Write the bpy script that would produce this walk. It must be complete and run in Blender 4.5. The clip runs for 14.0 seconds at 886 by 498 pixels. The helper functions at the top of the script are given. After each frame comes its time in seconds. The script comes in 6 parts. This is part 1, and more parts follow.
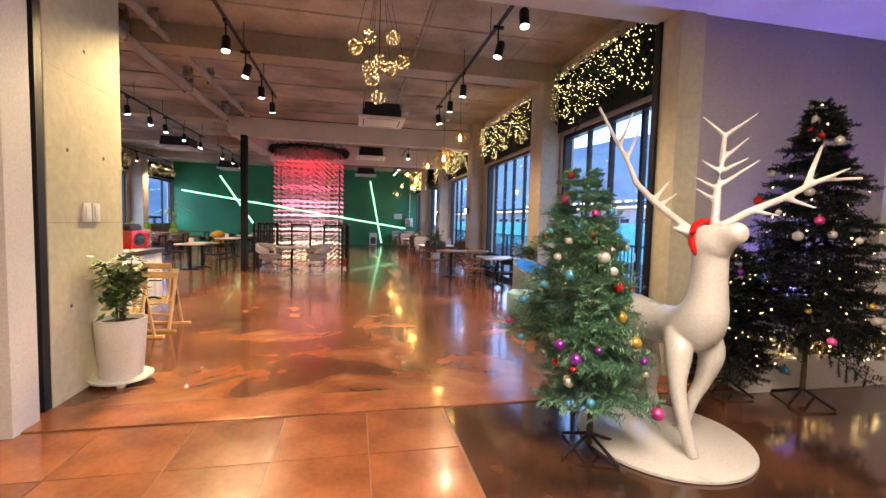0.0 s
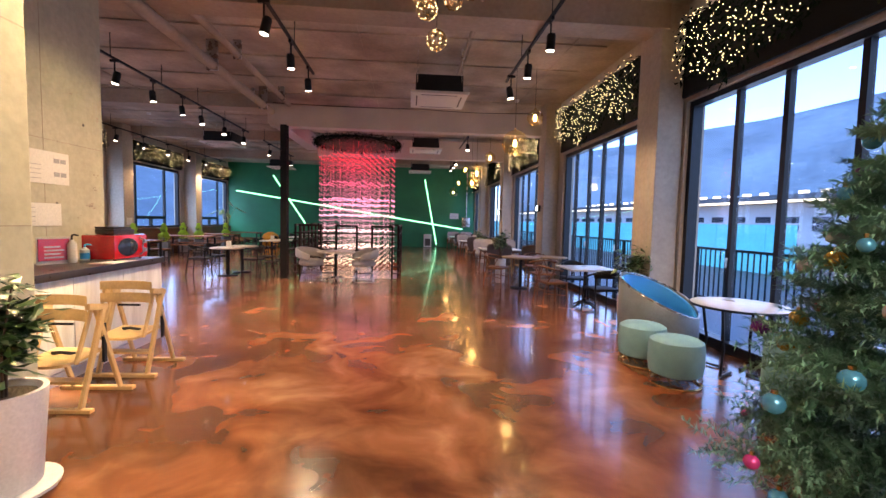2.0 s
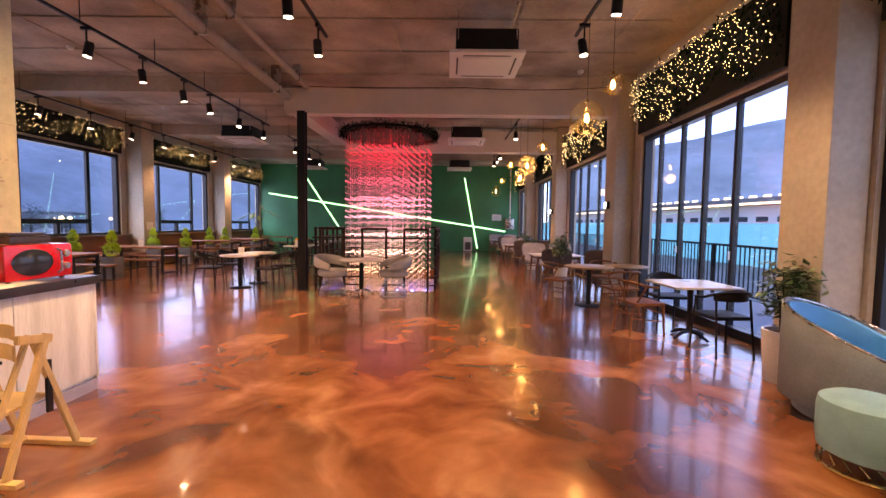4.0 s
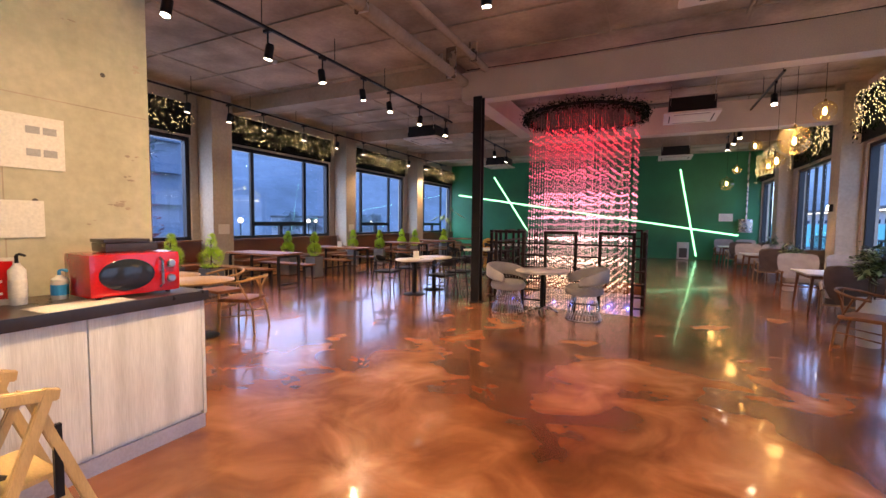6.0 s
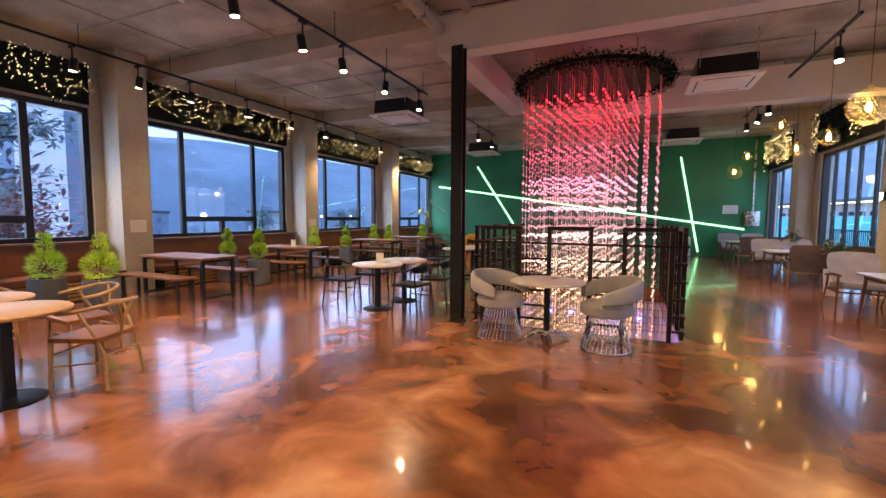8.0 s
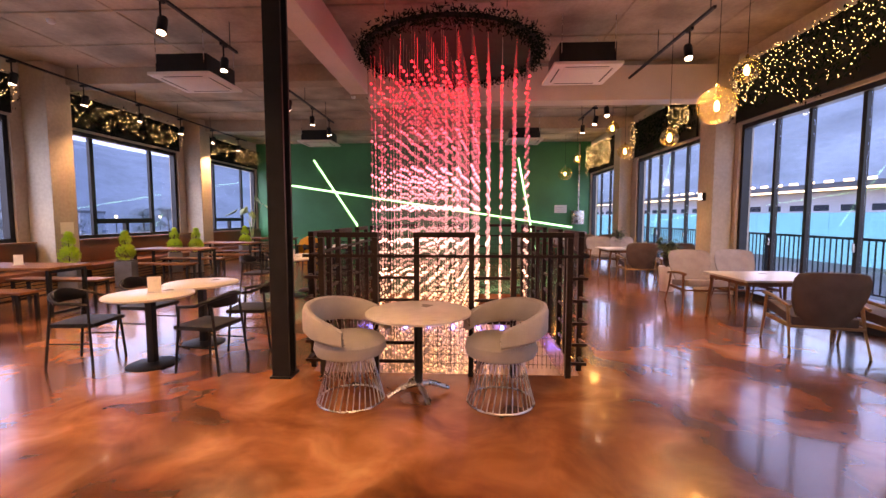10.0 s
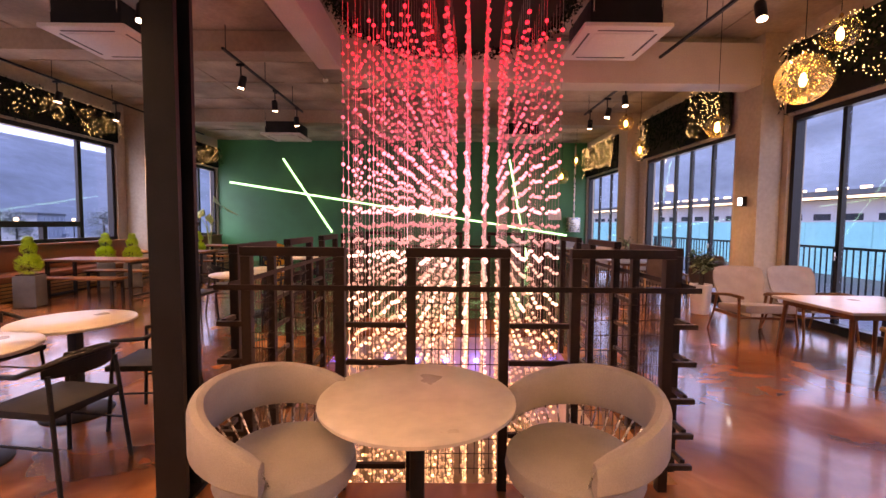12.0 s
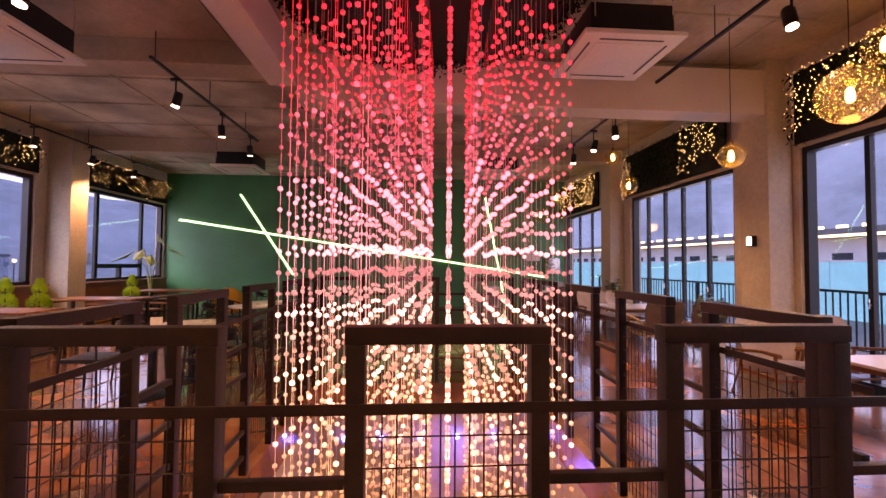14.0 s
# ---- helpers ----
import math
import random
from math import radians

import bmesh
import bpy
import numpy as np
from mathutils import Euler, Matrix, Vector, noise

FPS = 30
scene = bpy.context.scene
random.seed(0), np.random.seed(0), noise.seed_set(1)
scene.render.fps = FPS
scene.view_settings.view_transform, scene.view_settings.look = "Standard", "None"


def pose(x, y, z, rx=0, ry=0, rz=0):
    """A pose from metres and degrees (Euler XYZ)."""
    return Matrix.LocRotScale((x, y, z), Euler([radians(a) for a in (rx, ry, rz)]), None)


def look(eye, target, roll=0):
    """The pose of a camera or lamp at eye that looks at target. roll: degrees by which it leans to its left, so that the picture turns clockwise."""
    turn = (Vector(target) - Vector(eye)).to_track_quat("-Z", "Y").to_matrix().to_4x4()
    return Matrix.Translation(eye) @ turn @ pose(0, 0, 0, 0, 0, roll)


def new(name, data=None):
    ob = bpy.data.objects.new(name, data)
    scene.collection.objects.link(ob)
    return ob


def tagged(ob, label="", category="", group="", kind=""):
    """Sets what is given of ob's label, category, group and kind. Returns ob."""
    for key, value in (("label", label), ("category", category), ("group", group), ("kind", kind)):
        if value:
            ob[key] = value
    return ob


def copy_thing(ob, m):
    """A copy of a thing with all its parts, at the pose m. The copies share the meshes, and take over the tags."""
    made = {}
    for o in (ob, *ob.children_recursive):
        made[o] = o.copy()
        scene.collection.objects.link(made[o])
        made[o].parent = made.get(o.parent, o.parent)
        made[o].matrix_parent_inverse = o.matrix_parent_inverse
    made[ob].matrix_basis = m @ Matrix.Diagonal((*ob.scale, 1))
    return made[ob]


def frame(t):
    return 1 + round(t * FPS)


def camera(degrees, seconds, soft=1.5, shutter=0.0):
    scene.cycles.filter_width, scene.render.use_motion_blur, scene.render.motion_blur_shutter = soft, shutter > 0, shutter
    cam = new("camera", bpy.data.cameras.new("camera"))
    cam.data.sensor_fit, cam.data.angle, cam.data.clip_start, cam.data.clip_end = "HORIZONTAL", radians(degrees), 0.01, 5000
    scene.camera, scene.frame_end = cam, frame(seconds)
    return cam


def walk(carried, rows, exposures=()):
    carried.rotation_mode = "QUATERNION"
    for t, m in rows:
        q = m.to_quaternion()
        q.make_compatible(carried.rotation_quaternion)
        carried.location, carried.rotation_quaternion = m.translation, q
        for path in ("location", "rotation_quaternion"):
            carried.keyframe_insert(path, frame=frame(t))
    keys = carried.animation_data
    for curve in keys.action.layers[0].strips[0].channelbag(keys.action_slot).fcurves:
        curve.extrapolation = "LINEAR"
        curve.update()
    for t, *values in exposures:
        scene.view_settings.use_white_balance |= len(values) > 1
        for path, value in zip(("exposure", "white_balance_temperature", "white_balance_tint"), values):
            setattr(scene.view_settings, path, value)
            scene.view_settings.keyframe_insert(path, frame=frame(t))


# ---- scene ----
cam = camera(92.1, 14.0)
PATH = [
    (0, (0.218, 0.432, 1.501), (0.626, 2.386, 1.378), 1.5),
    (0.5, (0.288, 0.927, 1.49), (0.607, 2.898, 1.366), 1.4),
    (1, (0.29, 1.428, 1.485), (0.549, 3.407, 1.362), 1.5),
    (1.5, (0.289, 1.927, 1.502), (0.492, 3.913, 1.376), 1.4),
    (2, (0.297, 2.381, 1.506), (0.456, 4.37, 1.377), 1.3),
    (2.2, (0.287, 2.575, 1.495), (0.435, 4.566, 1.365), 1.3),
    (4.3, (0.294, 4.483, 1.476), (0.175, 6.476, 1.358), 0.4),
    (4.5, (0.302, 4.636, 1.49), (0.047, 6.616, 1.375), 0.6),
    (5, (0.249, 5.031, 1.468), (-0.312, 6.947, 1.35), 0.6),
    (5.5, (0.17, 5.446, 1.466), (-0.552, 7.308, 1.346), 0.4),
    (6, (0.114, 5.89, 1.49), (-0.76, 7.684, 1.366), 0.6),
    (6.5, (-0.051, 6.359, 1.482), (-0.994, 8.117, 1.346), 0.4),
    (7, (-0.216, 6.833, 1.461), (-1.239, 8.546, 1.321), 0.1),
    (7.5, (-0.375, 7.297, 1.456), (-1.339, 9.044, 1.314), 0.3),
    (8, (-0.584, 7.747, 1.473), (-1.385, 9.573, 1.324), 0.3),
    (8.5, (-0.728, 8.185, 1.486), (-1.386, 10.068, 1.335), -0.1),
    (9, (-0.917, 8.598, 1.502), (-1.283, 10.557, 1.346), -0.2),
    (9.2, (-0.958, 8.75, 1.526), (-1.213, 10.728, 1.365), -0.5),
    (11.3, (-1.265, 10.512, 1.455), (-1.302, 12.507, 1.324), 0.3),
    (11.5, (-1.271, 10.654, 1.477), (-1.304, 12.649, 1.342), 0.5),
    (12, (-1.376, 11.042, 1.497), (-1.37, 13.038, 1.376), 0.5),
    (12.5, (-1.392, 11.367, 1.507), (-1.359, 13.366, 1.458), 0.5),
    (13, (-1.395, 11.657, 1.521), (-1.35, 13.656, 1.506), 0.5),
    (13.5, (-1.391, 11.939, 1.524), (-1.289, 13.936, 1.562), 0.4),
    (14, (-1.385, 12.167, 1.534), (-1.249, 14.161, 1.602), 0.4),
]
walk(cam, [(t, look(eye, target, roll)) for t, eye, target, roll in PATH], [(0, 0.76, 7400, 12), (0.7, 0.74, 7100, 9), (2, 0.54, 7000, 18), (4.5, 0.55, 9600, 35), (5.5, 0.5, 8700, 29), (6.5, 0.5, 7100, 12), (8, 0.58, 7800, 13), (9, 0.78, 9700, 27), (11.5, 0.7, 11400, 42), (12.5, 0.54, 11900, 47), (14, 0.44, 12400, 53)])

# ---- world, sun, large lights ----
world = bpy.data.worlds.new("dusk_sky")
scene.world = world
world.use_nodes = True
wn = world.node_tree
sky = wn.nodes.new("ShaderNodeTexSky")
sky.sky_type, sky.sun_disc = "NISHITA", False
sky.sun_elevation, sky.sun_rotation = radians(28.0), radians(220)
sky.ozone_density, sky.dust_density = 5.0, 0.6
tint = wn.nodes.new("ShaderNodeMix")                   # blue hour under thin cloud
tint.data_type, tint.blend_type = "RGBA", "MULTIPLY"
tint.inputs[0].default_value, tint.inputs[7].default_value = 1.0, (0.68, 0.9, 1.3, 1)
wn.links.new(sky.outputs[0], tint.inputs[6])
wn.links.new(tint.outputs[2], wn.nodes["Background"].inputs[0])
wn.nodes["Background"].inputs[1].default_value = 0.4
sun = new("sun", bpy.data.lights.new("sun", "SUN"))
sun.data.energy, sun.data.angle, sun.data.color = 3.4, radians(25), (0.42, 0.66, 1.0)
sun.matrix_world = pose(0, 0, 20, 40, 0, -40)


def lamp(kind, name, m, energy, color, size=0.1, spot=80, size_y=None):
    d = bpy.data.lights.new(name, kind)
    d.energy, d.color = energy, color
    if kind == "AREA":
        d.shape, d.size, d.size_y = "RECTANGLE", size, size_y or size
    elif kind == "SPOT":
        d.shadow_soft_size, d.spot_size, d.spot_blend = size, radians(spot), 0.6
    else:
        d.shadow_soft_size = size
    ob = new(name, d)
    ob.matrix_world = m
    return ob


# ---- materials ----
def mat(name, c1, c2=None, rough=0.5, metal=0.0, scale=3.0, fine=60.0, bump=0.1, coat=0.0, rvar=0.1, spec=0.5, emit=None, power=0.0,
        stretch=(1, 1, 1), island=False):
    """Principled surface: a blotchy mix of two colours at one scale, grain and relief at a finer one."""
    m = bpy.data.materials.new(name)
    m.use_nodes = True
    nt = m.node_tree
    N, L = nt.nodes, nt.links
    b = N["Principled BSDF"]
    c2 = c2 or tuple(v * 0.8 for v in c1)
    geo = N.new("ShaderNodeTexCoord")
    mp = N.new("ShaderNodeMapping")
    mp.inputs["Scale"].default_value = stretch
    L.new(geo.outputs["Object"], mp.inputs[0])
    n1 = N.new("ShaderNodeTexNoise")
    n1.inputs["Scale"].default_value, n1.inputs["Detail"].default_value = scale, 5
    n2 = N.new("ShaderNodeTexNoise")
    n2.inputs["Scale"].default_value, n2.inputs["Detail"].default_value = fine, 3
    L.new(mp.outputs[0], n1.inputs[0]), L.new(mp.outputs[0], n2.inputs[0])
    ramp = N.new("ShaderNodeValToRGB")
    ramp.color_ramp.elements[0].position, ramp.color_ramp.elements[1].position = 0.35, 0.65
    ramp.color_ramp.elements[0].color, ramp.color_ramp.elements[1].color = (*c2, 1), (*c1, 1)
    L.new(n1.outputs[0], ramp.inputs[0])
    mx = N.new("ShaderNodeMix")
    mx.data_type, mx.blend_type = "RGBA", "MULTIPLY"
    mx.inputs[0].default_value = 0.35
    L.new(ramp.outputs[0], mx.inputs[6]), L.new(n2.outputs[0], mx.inputs[7])
    bc = N.new("ShaderNodeBrightContrast")
    bc.inputs[1].default_value = 0.0
    L.new(mx.outputs[2], bc.inputs[0])
    out = bc.outputs[0]
    if island:
        oi = N.new("ShaderNodeObjectInfo")
        hs = N.new("ShaderNodeHueSaturation")
        mr = N.new("ShaderNodeMapRange")
        mr.inputs[3].default_value, mr.inputs[4].default_value = 0.75, 1.25
        L.new(oi.outputs["Random"], mr.inputs[0]), L.new(mr.outputs[0], hs.inputs["Value"]), L.new(out, hs.inputs["Color"])
        out = hs.outputs[0]
    L.new(out, b.inputs["Base Color"])
    rr = N.new("ShaderNodeMapRange")
    rr.inputs[3].default_value, rr.inputs[4].default_value = max(0.02, rough - rvar), min(1, rough + rvar)
    L.new(n1.outputs[0], rr.inputs[0]), L.new(rr.outputs[0], b.inputs["Roughness"])
    b.inputs["Metallic"].default_value, b.inputs["Coat Weight"].default_value = metal, coat
    b.inputs["Coat Roughness"].default_value = 0.08
    b.inputs["Specular IOR Level"].default_value = spec
    if bump:
        bp = N.new("ShaderNodeBump")
        bp.inputs["Strength"].default_value, bp.inputs["Distance"].default_value = bump, 0.02
        L.new(n2.outputs[0], bp.inputs["Height"]), L.new(bp.outputs[0], b.inputs["Normal"])
    if emit:
        b.inputs["Emission Color"].default_value, b.inputs["Emission Strength"].default_value = (*emit, 1), power
    return m


def glow(name, color, power):
    return mat(name, color, color, rough=0.4, bump=0, emit=color, power=power)


def glass(name, color=(1, 1, 1), rough=0.0, mixing=0.96):
    m = bpy.data.materials.new(name)
    m.use_nodes = True
    N, L = m.node_tree.nodes, m.node_tree.links
    tr, gl, mx = N.new("ShaderNodeBsdfTransparent"), N.new("ShaderNodeBsdfGlossy"), N.new("ShaderNodeMixShader")
    mx.inputs[0].default_value = 1 - mixing
    tr.inputs[0].default_value, gl.inputs["Roughness"].default_value = (*color, 1), rough
    L.new(tr.outputs[0], mx.inputs[1]), L.new(gl.outputs[0], mx.inputs[2])
    L.new(mx.outputs[0], N["Material Output"].inputs[0])
    return m


def amber_glass():
    """Thin amber glass with a faint milky seed that catches the bulb's light."""
    m = glass("amber_globe", (1.0, 0.93, 0.74), 0.04, 0.94)
    N, L = m.node_tree.nodes, m.node_tree.links
    tl, mx = N.new("ShaderNodeBsdfTranslucent"), N.new("ShaderNodeMixShader")
    tl.inputs[0].default_value, mx.inputs[0].default_value = (1.0, 0.8, 0.46, 1), 0.045
    L.new(N["Material Output"].inputs[0].links[0].from_socket, mx.inputs[1]), L.new(tl.outputs[0], mx.inputs[2])
    L.new(mx.outputs[0], N["Material Output"].inputs[0])
    return m


def epoxy():
    """Poured copper-brown epoxy: smoky drifts and dark pools under a mirror-like clear coat."""
    m = bpy.data.materials.new("epoxy_floor")
    m.use_nodes = True
    N, L = m.node_tree.nodes, m.node_tree.links
    b = N["Principled BSDF"]
    tc, warp, add = N.new("ShaderNodeTexCoord"), N.new("ShaderNodeTexNoise"), N.new("ShaderNodeVectorMath")
    warp.inputs["Scale"].default_value, warp.inputs["Detail"].default_value = 0.9, 2
    add.operation = "MULTIPLY_ADD"
    add.inputs[1].default_value = (0.9, 0.9, 0.9)
    L.new(tc.outputs["Object"], warp.inputs[0]), L.new(warp.outputs["Color"], add.inputs[0]), L.new(tc.outputs["Object"], add.inputs[2])
    drift, pool, grain = (N.new("ShaderNodeTexNoise") for k in range(3))
    for n, sc, de, di in ((drift, 1.5, 4, 0.5), (pool, 0.75, 3, 0.3), (grain, 6.0, 5, 0.8)):
        n.inputs["Scale"].default_value, n.inputs["Detail"].default_value, n.inputs["Distortion"].default_value = sc, de, di
        L.new(add.outputs[0], n.inputs[0])
    ramp = N.new("ShaderNodeValToRGB")
    e = ramp.color_ramp.elements
    e[0].position, e[0].color, e[1].position, e[1].color = 0.28, (0.085, 0.025, 0.012, 1), 0.76, (0.38, 0.19, 0.095, 1)
    e.new(0.46).color = (0.19, 0.066, 0.026, 1)
    e.new(0.58).color = (0.255, 0.1, 0.042, 1)
    L.new(drift.outputs[0], ramp.inputs[0])
    dark = N.new("ShaderNodeMapRange")
    dark.inputs[1].default_value, dark.inputs[2].default_value, dark.inputs[3].default_value, dark.inputs[4].default_value = 0.38, 0.52, 0.45, 1.0
    dark.interpolation_type = "SMOOTHSTEP"
    L.new(pool.outputs[0], dark.inputs[0])
    fine = N.new("ShaderNodeMapRange")
    fine.inputs[3].default_value, fine.inputs[4].default_value = 0.8, 1.2
    L.new(grain.outputs[0], fine.inputs[0])
    val, hs = N.new("ShaderNodeMath"), N.new("ShaderNodeHueSaturation")
    val.operation = "MULTIPLY"
    L.new(dark.outputs[0], val.inputs[0]), L.new(fine.outputs[0], val.inputs[1])
    L.new(val.outputs[0], hs.inputs["Value"]), L.new(ramp.outputs[0], hs.inputs["Color"]), L.new(hs.outputs[0], b.inputs["Base Color"])
    rr = N.new("ShaderNodeMapRange")
    rr.inputs[3].default_value, rr.inputs[4].default_value = 0.16, 0.28
    L.new(drift.outputs[0], rr.inputs[0]), L.new(rr.outputs[0], b.inputs["Roughness"])
    b.inputs["Specular IOR Level"].default_value = 0.35
    b.inputs["Coat Weight"].default_value, b.inputs["Coat Roughness"].default_value = 0.27, 0.05
    wave, bp = N.new("ShaderNodeTexNoise"), N.new("ShaderNodeBump")
    wave.inputs["Scale"].default_value, wave.inputs["Detail"].default_value = 2.2, 2
    bp.inputs["Strength"].default_value, bp.inputs["Distance"].default_value = 0.09, 0.02
    L.new(tc.outputs["Object"], wave.inputs[0]), L.new(wave.outputs[0], bp.inputs["Height"]), L.new(bp.outputs[0], b.inputs["Normal"]), L.new(bp.outputs[0], b.inputs["Coat Normal"])
    return m


def board_concrete(name, c1, c2):
    return mat(name, c1, c2, rough=0.8, scale=0.9, fine=16, bump=0.12)


M_FLOOR = epoxy()
M_TILE = mat("entrance_tile", (0.33, 0.11, 0.045), (0.2, 0.065, 0.03), rough=0.22, scale=2.2, fine=25, bump=0.06, island=True, coat=0.3)
M_GROUT = mat("tile_grout", (0.25, 0.12, 0.06), rough=0.8, scale=8)
M_MARBLE = mat("dark_marble", (0.11, 0.045, 0.025), (0.03, 0.016, 0.012), rough=0.12, scale=2.5, fine=9, bump=0.01, coat=0.5)
M_SLAB = board_concrete("raw_slab", (0.6, 0.49, 0.375), (0.27, 0.22, 0.165))
M_BEAM = board_concrete("beam_concrete", (0.48, 0.385, 0.29), (0.34, 0.27, 0.2))
M_BEAMP = mat("painted_beam", (0.66, 0.57, 0.49), (0.56, 0.48, 0.41), rough=0.6, scale=1.2, bump=0.05)
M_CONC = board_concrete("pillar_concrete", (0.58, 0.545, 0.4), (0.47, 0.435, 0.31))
M_COL = board_concrete("column_concrete", (0.52, 0.445, 0.36), (0.4, 0.34, 0.275))
M_WHITEW = mat("white_wall", (0.72, 0.68, 0.66), (0.64, 0.6, 0.58), rough=0.7, scale=1.0, bump=0.04)
# pale plaster darkened and tinted faintly lilac for the bluish light on it
M_TINTEDW = mat("light_tinted_wall", (0.4, 0.365, 0.38), (0.34, 0.31, 0.33), rough=0.7, scale=1.0, bump=0.04)
M_GREEN = mat("green_wall", (0.012, 0.26, 0.11), (0.009, 0.19, 0.08), rough=0.55, scale=0.8, bump=0.05)
M_BLACK = mat("black_metal", (0.012, 0.012, 0.014), (0.008, 0.008, 0.009), rough=0.45, spec=0.25, scale=6, bump=0.03)
M_BLACKSEAT = mat("black_lacquer", (0.008, 0.008, 0.009), (0.006, 0.006, 0.007), rough=0.55, spec=0.25, scale=6, bump=0.03)
M_RAIL = mat("brown_steel", (0.032, 0.018, 0.013), (0.02, 0.012, 0.009), spec=0.25, rough=0.55, metal=0.4, scale=5, bump=0.05)
M_FRAME = mat("window_frame", (0.009, 0.011, 0.018), (0.006, 0.007, 0.012), rough=0.35, spec=0.3, scale=5, bump=0.02)
M_GLASS = glass("window_glass")
M_WOOD = mat("brown_wood", (0.26, 0.1, 0.035), (0.15, 0.055, 0.02), rough=0.5, spec=0.3, scale=2.0, fine=40, stretch=(1, 8, 1), bump=0.06)
M_OAK = mat("oak_wood", (0.42, 0.25, 0.11), (0.3, 0.17, 0.07), rough=0.45, scale=2.5, fine=40, stretch=(1, 8, 1), bump=0.06)
M_PINE = mat("pale_beech", (0.72, 0.5, 0.24), (0.6, 0.4, 0.17), rough=0.4, scale=3, fine=40, stretch=(1, 6, 1), bump=0.04)
M_WHITEWOOD = mat("whitewashed_wood", (0.95, 0.95, 0.93), (0.72, 0.71, 0.68), rough=0.6, scale=1.5, fine=22, stretch=(7, 7, 0.45), bump=0.25)
M_DARKTOP = mat("dark_counter", (0.045, 0.035, 0.03), (0.03, 0.022, 0.02), rough=0.3, scale=4, fine=30, bump=0.05)
M_RED = mat("red_enamel", (0.75, 0.012, 0.015), (0.62, 0.01, 0.012), rough=0.2, scale=2, bump=0.0, coat=0.6)
M_WHITE = mat("white_ceramic", (0.78, 0.76, 0.72), (0.72, 0.7, 0.66), rough=0.35, scale=2, bump=0.02)
M_PLASTIC = mat("white_plastic", (0.75, 0.73, 0.68), (0.68, 0.66, 0.6), rough=0.4, scale=3, bump=0.0)
M_TABLE = mat("cream_tabletop", (0.62, 0.56, 0.5), (0.54, 0.48, 0.42), rough=0.3, scale=2.5, fine=12, bump=0.01)
M_FABRIC = mat("grey_fabric", (0.38, 0.34, 0.325), (0.31, 0.28, 0.27), rough=0.9, scale=5, fine=220, bump=0.25)
M_CREAMF = mat("cream_fabric", (0.4, 0.355, 0.335), (0.33, 0.295, 0.28), rough=0.9, scale=5, fine=220, bump=0.25)
M_BROWNF = mat("brown_fabric", (0.17, 0.125, 0.105), (0.12, 0.09, 0.075), rough=0.9, scale=5, fine=220, bump=0.25)
M_LEATHER = mat("brown_leather", (0.2, 0.06, 0.025), (0.13, 0.04, 0.018), rough=0.45, scale=2, fine=90, bump=0.12)
M_TEAL = mat("mint_velvet", (0.25, 0.48, 0.49), (0.2, 0.4, 0.41), rough=0.85, scale=6, fine=200, bump=0.15)
M_BLUE = mat("blue_velvet", (0.02, 0.33, 0.68), (0.015, 0.26, 0.58), rough=0.5, scale=3, fine=150, bump=0.08)
M_GREYSHELL = mat("grey_shell", (0.23, 0.27, 0.28), (0.17, 0.2, 0.21), rough=0.5, scale=4, bump=0.05)
M_GOLD = mat("brass_metal", (0.7, 0.48, 0.2), (0.6, 0.4, 0.16), rough=0.25, metal=1, scale=6, bump=0.02)
M_CHROME = mat("brushed_steel", (0.6, 0.57, 0.54), (0.5, 0.47, 0.45), rough=0.28, metal=1, scale=8, bump=0.02)
M_PLANTER = mat("grey_planter", (0.13, 0.135, 0.15), (0.09, 0.095, 0.105), rough=0.55, scale=4, bump=0.08)
M_SOIL = mat("soil", (0.05, 0.035, 0.02), rough=0.95, scale=20, bump=0.5)
M_LIME = mat("lime_foliage", (0.6, 0.82, 0.08), (0.4, 0.64, 0.05), rough=0.6, scale=9, bump=0.1)
M_LEAF = mat("green_leaf", (0.05, 0.115, 0.025), (0.028, 0.07, 0.018), rough=0.4, scale=7, bump=0.08)
M_LEAFPALE = mat("pale_leaf", (0.3, 0.36, 0.16), (0.12, 0.2, 0.07), rough=0.45, scale=7, bump=0.08)
M_NEEDLE = mat("fir_needles", (0.24, 0.47, 0.31), (0.12, 0.3, 0.18), rough=0.5, scale=6, bump=0.05)
M_NEEDLEDK = mat("dark_fir_needles", (0.012, 0.02, 0.02), (0.006, 0.01, 0.012), rough=0.6, scale=6, bump=0.05)
M_BARK = mat("bark", (0.12, 0.075, 0.04), (0.06, 0.04, 0.025), rough=0.9, scale=12, bump=0.4)
M_DEER = mat("white_gloss", (0.64, 0.62, 0.585), (0.6, 0.58, 0.545), rough=0.3, scale=2, bump=0.0, coat=0.3)
M_GARLAND = mat("garland_green", (0.012, 0.022, 0.01), (0.006, 0.012, 0.006), spec=0.05, rough=0.9, scale=12, bump=0.2)
M_FAIRY = glow("fairy_light", (1.0, 0.78, 0.38), 6.5)
M_SPOTLENS = glow("spot_lens", (1.0, 0.88, 0.68), 22.0)
M_LED = glow("green_white_led", (0.26, 1.0, 0.56), 3.0)
M_BULB = glow("amber_bulb", (1.0, 0.66, 0.24), 32.0)
M_AMBER = amber_glass()
M_SEED = mat("amber_seed", (1.0, 0.8, 0.45), (0.9, 0.66, 0.32), rough=0.3, bump=0)
M_SCONCE = glow("sconce_lens", (0.75, 0.95, 1.0), 14.0)
M_AC = mat("ac_panel", (0.74, 0.7, 0.64), (0.7, 0.66, 0.6), rough=0.5, scale=2, bump=0.0)
M_ACSLOT = mat("ac_slot", (0.1, 0.09, 0.08), rough=0.7)
